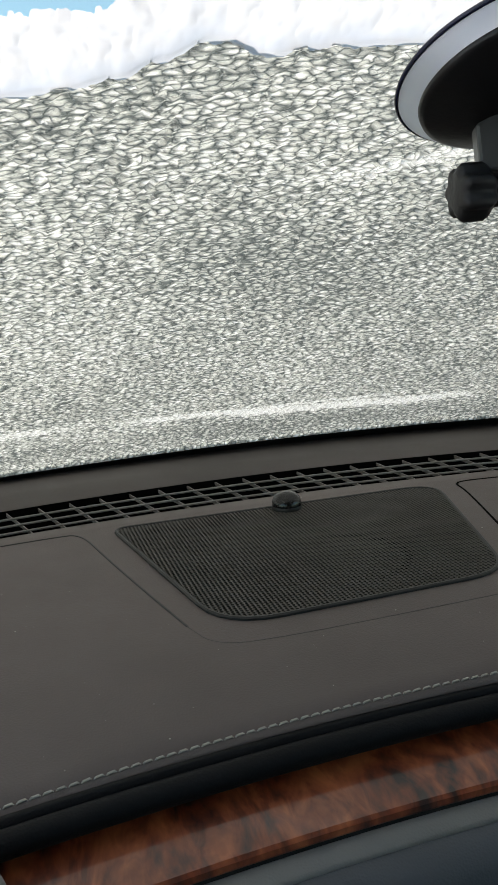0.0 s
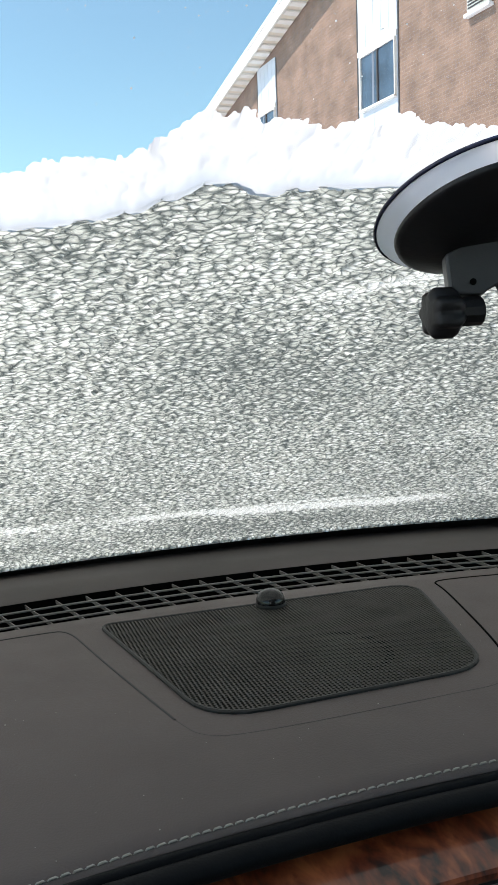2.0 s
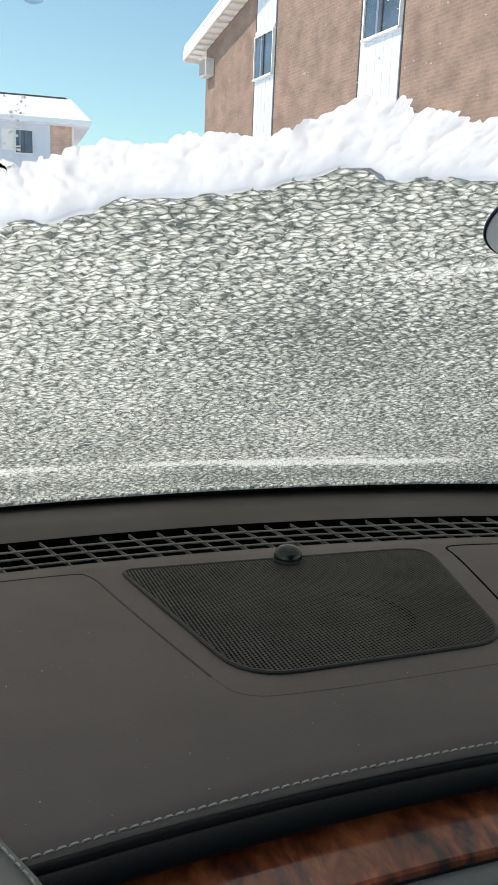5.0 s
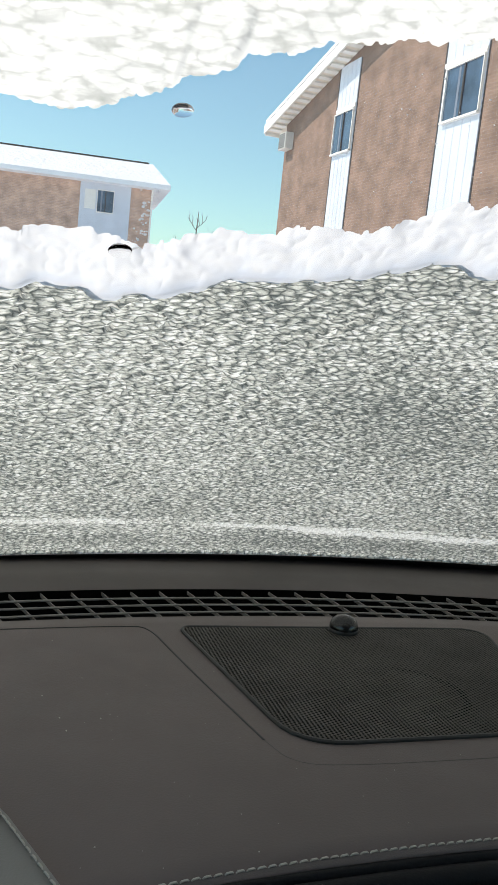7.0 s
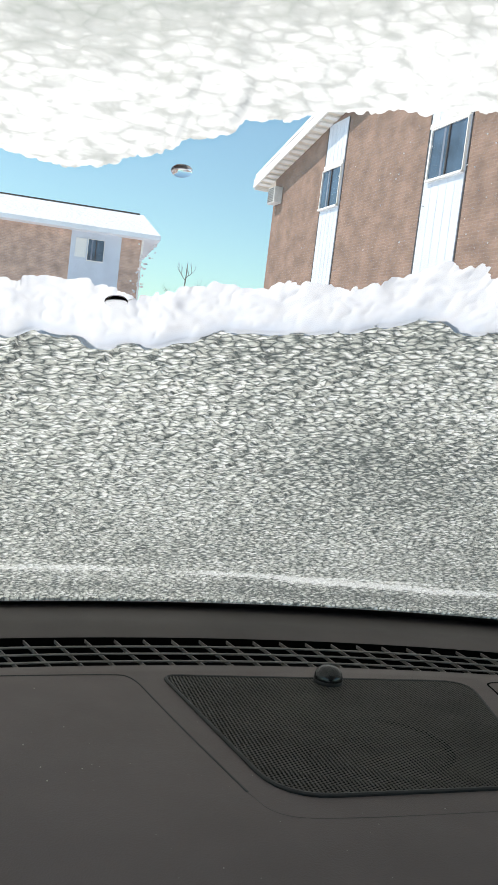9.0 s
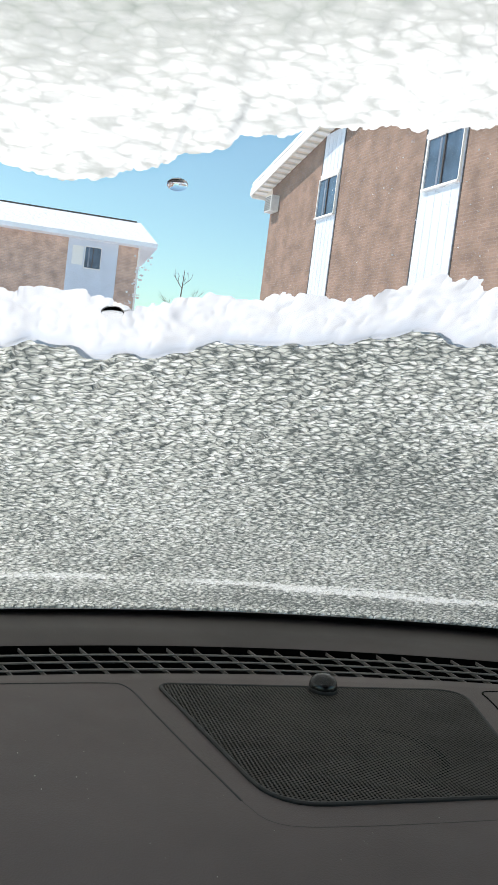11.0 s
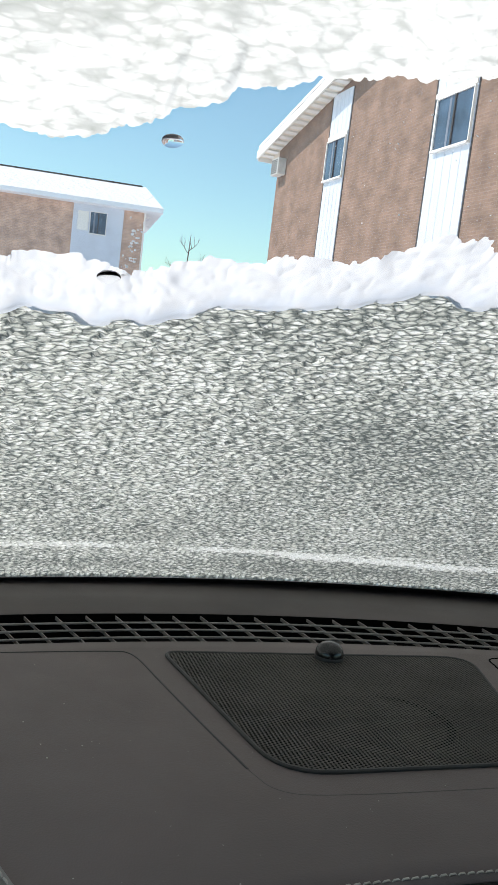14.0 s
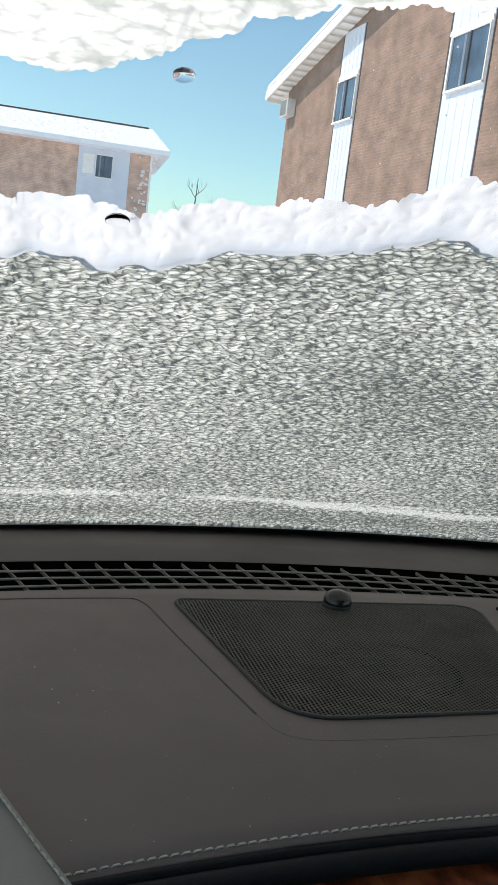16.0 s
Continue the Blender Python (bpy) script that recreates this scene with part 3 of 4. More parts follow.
def inside(x, y, poly, margin):
    ok, best = False, 9.0
    for i in range(len(poly)):
        (x0, y0), (x1, y1) = poly[i - 1], poly[i]
        if (y0 > y) != (y1 > y) and x < (x1 - x0) * (y - y0) / (y1 - y0) + x0:
            ok = not ok
        dx, dy = x1 - x0, y1 - y0
        t = max(0, min(1, ((x - x0) * dx + (y - y0) * dy) / (dx * dx + dy * dy + 1e-12)))
        best = min(best, math.hypot(x - x0 - t * dx, y - y0 - t * dy))
    return ok and best > margin


bm = bmesh.new()
bm.faces.new([bm.verts.new((x, y, dz(x, y) + 0.0004)) for x, y in grille_outline])
part("speaker_backing", bm, M_CLOTH, speaker, "dark cloth behind the holes")
CONE = pose(-0.004, -0.128, dz(-0.004, -0.128) + 0.0005, -2.2)
part("speaker_cone", lathe([(0, 0.0003), (0.014, 0.0003), (0.0145, 0.0001), (0.040, 0.0001), (0.0405, 0.0004), (0.0455, 0.0004), (0.046, 0.0)], 48, CONE), M_VOID, speaker, "black round loudspeaker cone seen through the holes")
PX, PY, HOLE, LONG = 0.0027, 0.0029, 0.00102, 0.00130
gv, gf = [], []
around = [(1, 0), (1, 1), (0, 1), (-1, 1), (-1, 0), (-1, -1), (0, -1), (1, -1)]
for i in range(-58, 59):
    for j in range(-72, 4):
        x, y = i * PX, (j + 0.5 * (i % 2)) * PY
        if inside(x, y, grille_outline, 0.0006):
            base = len(gv)
            for k, (ax, ay) in enumerate(around):
                a = radians(45 * k)
                for px, py, h in ((x + ax * PX / 2, y + ay * PY / 2, 0.0014), (x + HOLE * math.cos(a), y + LONG * math.sin(a), 0.0014), (x + HOLE * math.cos(a), y + LONG * math.sin(a), 0.0009)):
                    gv.append((px, py, dz(px, py) + h))
            for k in range(8):
                m = (k + 1) % 8
                gf.append((base + 3 * k, base + 3 * m, base + 3 * m + 1, base + 3 * k + 1))
                gf.append((base + 3 * k + 1, base + 3 * m + 1, base + 3 * m + 2, base + 3 * k + 2))
raw("perforated_sheet", gv, gf, M_MESH, speaker, "black perforated metal sheet")
part("grille_rim", tube([(x, y, dz(x, y) + 0.0006) for x, y in grille_outline + grille_outline[:1]], 0.0016, 8), M_BLACK, speaker)

sensor = thing("sun_sensor", "small glossy black dome sensor at the back of the grille", "sensor", at=pose(-0.0005, -0.008, dz(0, -0.007) + 0.0012))
part("sensor_dome", lathe([(0.0118, 0.0035), (0.0116, 0.006), (0.0102, 0.0098), (0.0072, 0.0125), (0.0035, 0.0138), (0, 0.0141)], 32), M_GLOSSBLACK, sensor, smooth=True)
part("sensor_eye", lathe([(0.0, 0.0), (0.0026, 0.0), (0.0024, 0.0009), (0.0015, 0.0014), (0, 0.0016)], 20, pose(0.0045, -0.0058, 0.0098, 52, 0, 32)), M_GLOSSBLACK, sensor, "small round boss on the dome", True)
part("sensor_collar", lathe([(0.0, 0.0), (0.0121, 0.0), (0.0122, 0.0020), (0.0118, 0.0034), (0.0, 0.0034)], 32), M_BLACK, sensor)

# ---- windscreen ----
# local x across the car, y up the slope of the glass, z into the cabin
SL, SN = 0.8988, 0.4384
GLASS_FRAME = Matrix(((1, 0, 0, 0), (0, -SL, -SN, 0.212), (0, SN, -SL, 0.95), (0, 0, 0, 1)))


def on_glass(u, v, out=0.0):
    """A point of the curved glass, out metres outside it."""
    return (u, v + 0.27 * u * u, 0.131 * u * u - out)


us, vs = steps(-0.74, 0.74, 41), steps(-0.03, 0.86, 31)
v, f = loft([[on_glass(u, w) for u in us] for w in vs])
glass = raw("windscreen", v, f, M_GLASS, None, "", True)
glass.matrix_world = GLASS_FRAME
glass.visible_shadow = False
tagged(glass, "curved car windscreen glass, mostly covered by thawing snow", "windscreen", kind="structure")
v, f = loft([[on_glass(u, w, -0.0012) for u in us] for w in (-0.03, -0.01, 0.001)])
raw("frit_band", v, f, M_FRIT, glass, "black band along the foot of the glass")


def fractal(x, y, scale, octaves=4, seed=0.0):
    total, amp = 0.0, 1.0
    for o in range(octaves):
        total += amp * noise.noise(Vector((x / scale * 2 ** o, y / scale * 2 ** o, seed + 7.3 * o)))
        amp *= 0.55
    return total


def curve(x, knots):
    if x <= knots[0][0]:
        return knots[0][1]
    for (a, p), (b, q) in zip(knots, knots[1:]):
        if x <= b:
            t = (x - a) / (b - a)
            return p + (q - p) * t * t * (3 - 2 * t)
    return knots[-1][1]


def lumps(seed, base, least, most, drop, side=1):
    """An edge of rounded clumps along a base line; side -1 hangs them downwards."""
    rnd = random.Random(seed)
    clumps, c = [], -0.47
    while c < 0.64:
        r = least + (most - least) * rnd.random() ** 1.6
        clumps.append((c, r, base(c) + side * (rnd.uniform(-drop, drop * 0.5) - r)))
        c += r * rnd.uniform(0.45, 1.15)

    @functools.lru_cache(None)
    def edge(u):
        best = base(u) - side * 2.5 * drop
        for c, r, at in clumps:
            if abs(u - c) < r:
                q = at + side * math.sqrt(r * r - (u - c) ** 2)
                best = max(best, q) if side > 0 else min(best, q)
        return best + side * 0.0004 * fractal(u, 4, 0.0016, 2, 51.0 + seed)

    return edge


def ridge_base(u):
    return curve(u, [(-0.7, 0.50), (-0.278, 0.567), (-0.268, 0.5755), (-0.257, 0.571), (-0.246, 0.567), (-0.228, 0.572), (-0.213, 0.5815), (-0.200, 0.593), (-0.178, 0.597), (-0.159, 0.604), (-0.146, 0.613), (-0.134, 0.6215), (-0.122, 0.6185), (-0.112, 0.6155), (-0.10, 0.6195), (-0.078, 0.622), (0.1, 0.622), (0.7, 0.60)])


def ridge_foot(u):
    return ridge_base(u) + 0.0024 * fractal(u, 0, 0.010, 3, 3.0) + 0.0007 * fractal(u, 3, 0.0026, 2, 41.0)


def ridge_line(u):
    return curve(u, [(-0.7, 0.55), (-0.28, 0.604), (-0.262, 0.613), (-0.250, 0.6105), (-0.238, 0.6055), (-0.226, 0.612), (-0.216, 0.6215), (-0.2, 0.625), (-0.19, 0.630), (-0.166, 0.634), (-0.158, 0.639), (-0.150, 0.649), (-0.142, 0.6575), (-0.136, 0.6555), (-0.129, 0.659), (-0.121, 0.653), (-0.113, 0.656), (-0.10, 0.6535), (-0.09, 0.657), (-0.084, 0.6535), (-0.078, 0.661), (-0.072, 0.661), (-0.063, 0.656), (-0.04, 0.658), (0.1, 0.66), (0.7, 0.64)]) - 0.0055


ridge_top = lumps(9, ridge_line, 0.0007, 0.0036, 0.0021)


def upper_base(u):
    return curve(u, [(-0.7, 0.60), (-0.30, 0.664), (-0.282, 0.6675), (-0.2675, 0.6665), (-0.2605, 0.669), (-0.25, 0.677), (-0.2435, 0.681), (-0.241, 0.687), (-0.232, 0.6905), (-0.2285, 0.6985), (-0.2185, 0.7005), (-0.212, 0.7065), (-0.19, 0.713), (-0.1835, 0.7155), (-0.174, 0.7185), (-0.1645, 0.7245), (-0.151, 0.7345), (-0.1365, 0.742), (0.0, 0.75), (0.7, 0.74)])


upper_edge = lumps(21, upper_base, 0.0007, 0.0026, 0.0013, -1)


US = steps(-0.46, -0.32, 60)[:-1] + steps(-0.32, 0.06, 1600) + steps(0.06, 0.62, 160)[1:]


def crust(name, us, lower, upper, nv, height, material, label, rough, cell, taper=0.004, inner=None):
    """A layer of snow lying on the outside of the glass; inner gives the smooth lines within its ragged edges."""
    verts, faces, nu = [], [], len(us)
    for u in us:
        lo, hi = lower(u), upper(u)
        a, b = (inner[0](u), inner[1](u)) if inner else (lo, hi)
        rows = [lo] + steps(max(a, lo), max(min(b, hi), lo + 0.001), nv - 2) + [hi]
        for w in rows:
            edge = min(1.0, max(0.0, w - a) / taper) ** 0.6
            h = 0.0012 + edge * height * (1 + 0.45 * fractal(u, w, cell, 2, 4.0)) + rough * abs(fractal(u, w, cell * 0.45, 2, 8.0)) * edge
            verts.append(on_glass(u, w, h))
    for i in range(nu - 1):
        for j in range(nv - 1):
            a = i * nv + j
            faces.append((a, a + 1, a + nv + 1, a + nv))
    ob = raw(name, verts, faces, material, None, "", True)
    ob.matrix_world = GLASS_FRAME
    return tagged(ob, label, "snow", kind="stuff")


crust("ice_crust", steps(-0.46, 0.62, 361), lambda u: -0.012, lambda u: ridge_foot(u) + 0.0005, 190, 0.0025, M_ICE, "thin grey-white thawing crust of ice grains on the windscreen", 0.002, 0.006)
ridge = crust("snow_ridge", US, lambda u: ridge_foot(u) - 0.0006, ridge_top, 34, 0.0042, M_SNOW, "thick white ridge of loose snow with a shaded bluish foot across the windscreen", 0.0012, 0.018, 0.03, (ridge_base, lambda u: ridge_line(u) - 0.004))
# bluish shading along the ridge's foot, put into the snow's colour
shade_at = ridge.data.attributes.new("foot_shade", "FLOAT", "POINT")
for q, d in zip(ridge.data.vertices, shade_at.data):
    u, w = q.co.x, q.co.y - 0.27 * q.co.x ** 2
    d.value = max(0.0, min(1.0, 1.0 - (w - ridge_base(u)) / (0.011 + 0.008 * fractal(u, w, 0.009, 3, 71.0)))) ** 1.5
crust("upper_snow", US, upper_edge, lambda u: 0.86, 60, 0.0016, M_UPPER, "white sheet of snow on the upper windscreen", 0.0006, 0.024, 0.02, (lambda u: upper_base(u) + 0.003, lambda u: 0.855))

for u, w, a, b, tilt in ((-0.2393, 0.6775, 0.0027, 0.0027, 10), (-0.2445, 0.6065, 0.0038, 0.0046, 0)):
    drop = part("water_drop", lathe([(0, 0), (1, 0), (0.97, 0.25), (0.86, 0.52), (0.6, 0.8), (0.3, 0.95), (0, 1.0)], 24), clear_water("melt_water"), None, "", True)
    tagged(drop, "clear drop of melt water on the glass", "water drop", "drops on the glass")
    drop.matrix_world = GLASS_FRAME @ Matrix.Translation(on_glass(u, w, -0.0008)) @ pose(0, 0, 0, 0, 0, tilt) @ Matrix.Diagonal((a, b, 0.0007, 1))

# crumbs of snow stuck to the clear strip
rnd = random.Random(5)
bm = bmesh.new()
spots = [(-0.2400 + rnd.gauss(0, 0.0010), rnd.uniform(0.606, 0.640), rnd.uniform(0.00015, 0.0006)) for _ in range(44)]
spots += [(rnd.uniform(-0.20, -0.08), rnd.uniform(0.655, 0.715), rnd.uniform(0.00012, 0.00032)) for _ in range(60)]
for u, w, r in spots:
    m = Matrix.Translation(on_glass(u, w, 0.0006)) @ Matrix.Diagonal((rnd.uniform(0.7, 1.4), rnd.uniform(0.7, 1.6), 0.6, 1))
    bmesh.ops.create_icosphere(bm, subdivisions=1, radius=r, matrix=m)
crumbs = part("snow_crumbs", bm, M_SNOW)
crumbs.matrix_world = GLASS_FRAME
tagged(crumbs, "small crumbs of snow stuck to the clear strip of glass", "snow", kind="stuff")

# ---- phone mount ----
mount = thing("phone_mount", "black phone mount held to the windscreen by a suction cup", "phone mount")
CUP = GLASS_FRAME @ Matrix.Translation(on_glass(-0.0190, 0.6160, -0.0015))
lip = part("suction_lip", lathe([(0.034, 0.0003), (0.0455, 0.0003), (0.0460, 0.0012), (0.0452, 0.0026), (0.0405, 0.0052), (0.034, 0.0056)], 72, CUP), M_LIP, mount, "clear vinyl lip of the suction cup", True)
part("lip_edge", tube([CUP @ Vector((0.0460 * math.cos(2 * math.pi * k / 72), 0.0460 * math.sin(2 * math.pi * k / 72), 0.0010)) for k in range(73)], 0.0009, 6), M_LIPEDGE, mount, "dark blue edge of the lip", True)
part("suction_cup", lathe([(0.0, 0.0054), (0.0385, 0.0054), (0.0398, 0.0064), (0.0395, 0.0078), (0.0375, 0.0090), (0.0335, 0.0105), (0.0285, 0.0130), (0.020, 0.0155), (0.0, 0.0165)], 72, CUP), M_RUBBER, mount, "black rubber suction cup", True)
# bracket, block, knob and arm
def slab(points, thick, side):
    """A flat plate given by its corners, thickened along side."""
    bm = bmesh.new()
    s = Vector(side).normalized() * thick / 2
    a = [bm.verts.new(Vector(p) - s) for p in points]
    b = [bm.verts.new(Vector(p) + s) for p in points]
    bm.faces.new(a[::-1])
    bm.faces.new(b)
    for k in range(len(a)):
        j = (k + 1) % len(a)
        bm.faces.new((a[k], a[j], b[j], b[k]))
    bmesh.ops.bevel(bm, geom=bm.edges[:], offset=min(thick * 0.12, 0.0012), segments=2, affect="EDGES", profile=0.5)
    return bm


RIGHT, UP, BACK = Vector((0.926, -0.378, -0.028)), Vector((0.086, 0.139, 0.987)), Vector((-0.369, -0.915, 0.161))
B0 = Vector((-0.0200, -0.3460, 1.1990))


def near(a, b, c=0.0):
    """A point by the mount's own axes: across, up and towards the driver."""
    return B0 + a * RIGHT + b * UP + c * BACK


part("bracket", slab([near(-0.0199, -0.0002, 0.000), near(-0.0066, 0.0059, 0.000), near(0.0075, 0.0170, 0.000), near(0.0222, -0.0102, 0.000), near(0.0183, -0.0158, 0.000), near(0.0101, -0.0197, 0.000), near(0.0049, -0.0188, 0.000), near(0.0014, -0.0084, 0.000), near(-0.0051, -0.0154, 0.000), near(-0.0181, -0.0158, 0.000)], 0.010, BACK), M_MOUNT, mount)
part("arm_block", slab([near(0.0012, 0.0146, 0.024), near(0.0146, 0.0130, 0.024), near(0.0203, -0.0167, 0.024), near(0.0102, -0.0184, 0.024)], 0.018, BACK), M_MOUNTGLOSS, mount, "smooth dark block that clamps the arm")
part("screw_recess", tube([near(-0.0092, -0.0107, 0.004), near(-0.0095, -0.0110, 0.006)], 0.0013, 10), M_VOID, mount)
KN = Matrix.Translation(near(-0.0218, -0.0226, 0.004)) @ (RIGHT * 0.95 + BACK * -0.3 + UP * 0.1).to_track_quat("Z", "Y").to_matrix().to_4x4()
bm, rings = bmesh.new(), []
for h, r in ((-0.0052, 0.0062), (-0.0044, 0.0080), (-0.0030, 0.0090), (0.0040, 0.0090), (0.0062, 0.0078), (0.0085, 0.0052)):
    rings.append([bm.verts.new(KN @ Vector((r * (1 + 0.11 * math.cos(7 * a)) * math.cos(a), r * (1 + 0.11 * math.cos(7 * a)) * math.sin(a), h))) for a in [2 * math.pi * k / 56 for k in range(56)]])
for a, b in zip(rings, rings[1:]):
    for k in range(56):
        bm.faces.new((a[k], a[(k + 1) % 56], b[(k + 1) % 56], b[k]))
bm.faces.new(rings[0][::-1])
bm.faces.new(rings[-1])
part("knob", bm, M_BLACK, mount, "lobed black tightening knob", True)
part("knob_screw", tube([KN @ Vector((0, 0, 0.007)), KN @ Vector((0, 0, 0.0165))], 0.0058, 12), M_BLACK, mount)
ARM = [near(0.0141, -0.0114, 0.006), near(0.0164, -0.0217, 0.004), near(0.0297, -0.0787, -0.020), near(0.0368, -0.1057, -0.030), near(0.0452, -0.1333, -0.040), near(0.0656, -0.1948, -0.050), near(0.0656, -0.2523, -0.050)]
part("arm", tube(ARM, 0.0066, 18), M_GLOSSARM, mount, "round black telescopic arm", True)
part("arm_sleeve", tube([ARM[1].lerp(ARM[2], 0.25), ARM[1].lerp(ARM[2], 0.55)], 0.0074, 18), M_GLOSSARM, mount)
RING = Matrix.Translation((0.003, -0.3660, 0.9320)) @ (BACK * 0.8 + UP * 0.6).to_track_quat("Z", "Y").to_matrix().to_4x4()
part("clamp_ring", lathe([(0.006, -0.008), (0.013, -0.008), (0.0145, -0.005), (0.0145, 0.005), (0.013, 0.008), (0.0075, 0.008), (0.006, 0.006), (0.006, -0.008)], 36, RING), M_BLACK, mount, "black clamp ring at the foot of the arm", True)
part("clamp_link", tube([RING @ Vector((0.012, 0, 0)), ARM[-1]], 0.006, 12), M_BLACK, mount)

# ---- cabin around the camera ----
cabin = thing("car_cabin", "closed car cabin with a pale headlining and side windows", "car cabin", kind="structure")
part("roof_lining", box(-0.66, 0.66, -2.3, -0.57, 1.345, 1.38, 0.01), M_LINING, cabin)
part("rear_bulkhead", box(-0.7, 0.7, -2.34, -2.3, 0.2, 1.38), M_SEAT, cabin)
part("cabin_floor", box(-0.75, 0.75, -2.3, 0.3, 0.2, 0.24), M_SEAT, cabin)
part("firewall", box(-0.75, 0.75, 0.30, 0.34, 0.2, 0.94), M_BLACK, cabin)
for s in (-1, 1):
    part("door_panel", box(min(s * 0.72, s * 0.76), max(s * 0.72, s * 0.76), -2.3, 0.3, 0.24, 0.93), M_SEAT, cabin)
    part("roof_rail", box(min(s * 0.66, s * 0.72), max(s * 0.66, s * 0.72), -2.3, -0.57, 1.33, 1.38), M_LINING, cabin)
    part("door_pillar", box(min(s * 0.70, s * 0.74), max(s * 0.70, s * 0.74), -1.45, -1.35, 0.93, 1.34), M_LINING, cabin)
    part("corner_post", tube([(s * 0.73, 0.06, 0.94), (s * 0.72, -0.25, 1.12), (s * 0.69, -0.57, 1.35)], 0.035, 10), M_LINING, cabin)
part("header_rail", box(-0.68, 0.68, -0.60, -0.53, 1.335, 1.375, 0.008), M_LINING, cabin)
for sx in (-0.38, 0.38):
    seat = thing("driving_seat", "dark leather seat with a headrest", "seat", "front seats", at=pose(sx, -1.25, 0.24))
    part("seat_cushion", box(-0.25, 0.25, -0.28, 0.28, 0.0, 0.32, 0.05), M_SEAT, seat)
    part("backrest", slab([(0, -0.22, 0.28), (0, -0.45, 0.88), (0, -0.56, 0.86), (0, -0.36, 0.25)], 0.48, (1, 0, 0)), M_SEAT, seat)
    part("headrest", box(-0.12, 0.12, -0.60, -0.48, 0.86, 1.03, 0.03), M_SEAT, seat)
bonnet = thing("car_bonnet", "dark car bonnet buried under fresh snow", "car bonnet")
v, f = loft([[(x, y, 0.90 - 0.12 * ((y - 0.3) / 1.2) ** 2 - 0.10 * x * x) for x in steps(-0.75, 0.75, 13)] for y in steps(0.36, 1.5, 9)])
raw("bonnet_panel", v, f, M_PAINT, bonnet, "", True)
v, f = loft([[(x, y, 0.905 + 0.05 * min(1, 5 * (0.76 - abs(x)), 5 * (y - 0.33), 5 * (1.53 - y)) + 0.008 * fractal(x, y, 0.2, 3) - 0.12 * ((y - 0.3) / 1.2) ** 2 - 0.10 * x * x) for x in steps(-0.75, 0.75, 41)] for y in steps(0.34, 1.52, 31)])
raw("bonnet_snow", v, f, M_ROOFSNOW, bonnet, "", True)

# ---- outside ----
bm = bmesh.new()
bmesh.ops.create_grid(bm, x_segments=2, y_segments=2, size=2500)
ground = part("ground", bm, M_GROUND)
tagged(ground, "wide level ground under fresh snow", "ground", kind="structure")


def facade_frame(origin, along):
    """x along the wall, y out of it, z up."""
    a = Vector((*along, 0)).normalized()
    n = Vector((0, 0, 1)).cross(a)
    return Matrix(((a.x, n.x, 0, origin[0]), (a.y, n.y, 0, origin[1]), (0, 0, 1, 0), (0, 0, 0, 1)))


XZ = Matrix(((1, 0, 0, 0), (0, 0, 1, 0), (0, 1, 0, 0), (0, 0, 0, 1)))   # outline in x, z; raised along y


def upright(name, outline, y0, y1, material, parent, label=""):
    return part(name, prism(outline, y0, y1, XZ), material, parent, label)


def sash_window(house, x0, x1, z0, z1, y=0.03):
    win = part("window", box(x0, x1, y - 0.03, y + 0.005, z0, z1), M_WINDOW, house, "dark reflecting window pane")
    fr = 0.03
    part("window_frame", box(x0 - fr, x0, y - 0.03, y + 0.04, z0 - fr, z1 + fr), M_TRIM, win)
    part("window_frame", box(x1, x1 + fr, y - 0.03, y + 0.04, z0 - fr, z1 + fr), M_TRIM, win)
    part("window_frame", box(x0, x1, y - 0.03, y + 0.04, z1, z1 + fr), M_TRIM, win)
    part("window_sill", box(x0 - fr, x1 + fr, y - 0.03, y + 0.07, z0 - fr - 0.03, z0 - fr / 2), M_TRIM, win)
    c = (x0 + x1) / 2
    part("mullion", box(c - 0.025, c + 0.025, y, y + 0.03, z0, z1), M_DARKTRIM, win)
    part("curtain", box(c + 0.16, c + 0.24, y + 0.002, y + 0.008, z0, z1), M_CURTAIN, win)
    return win


# the brick house whose gable faces the car
house = thing("brick_house", "brown brick apartment house with white panel strips and a gable roof", "house")
# along the wall the far corner is 0, the near end is at minus 24
SLOPE, EAVE, PEAK = 0.212, 7.28, 12.0
house.matrix_world = facade_frame((7.78, 26.75), (-0.06, 1.0))


def gable(y0, y1, material, name, label=""):
    return upright(name, [(0, 0), (0, EAVE), (-PEAK, EAVE + SLOPE * PEAK), (-2 * PEAK, EAVE), (-2 * PEAK, 0)], y0, y1, material, house, label)


gable(-0.3, 0.0, M_BRICK, "wall", "brown brick gable wall")
part("far_wall", box(-0.3, 0.0, -12.0, -0.3, 0, EAVE), M_BRICK, house)
part("near_wall", box(-2 * PEAK, -2 * PEAK + 0.3, -12.0, -0.3, 0, EAVE), M_BRICK, house)


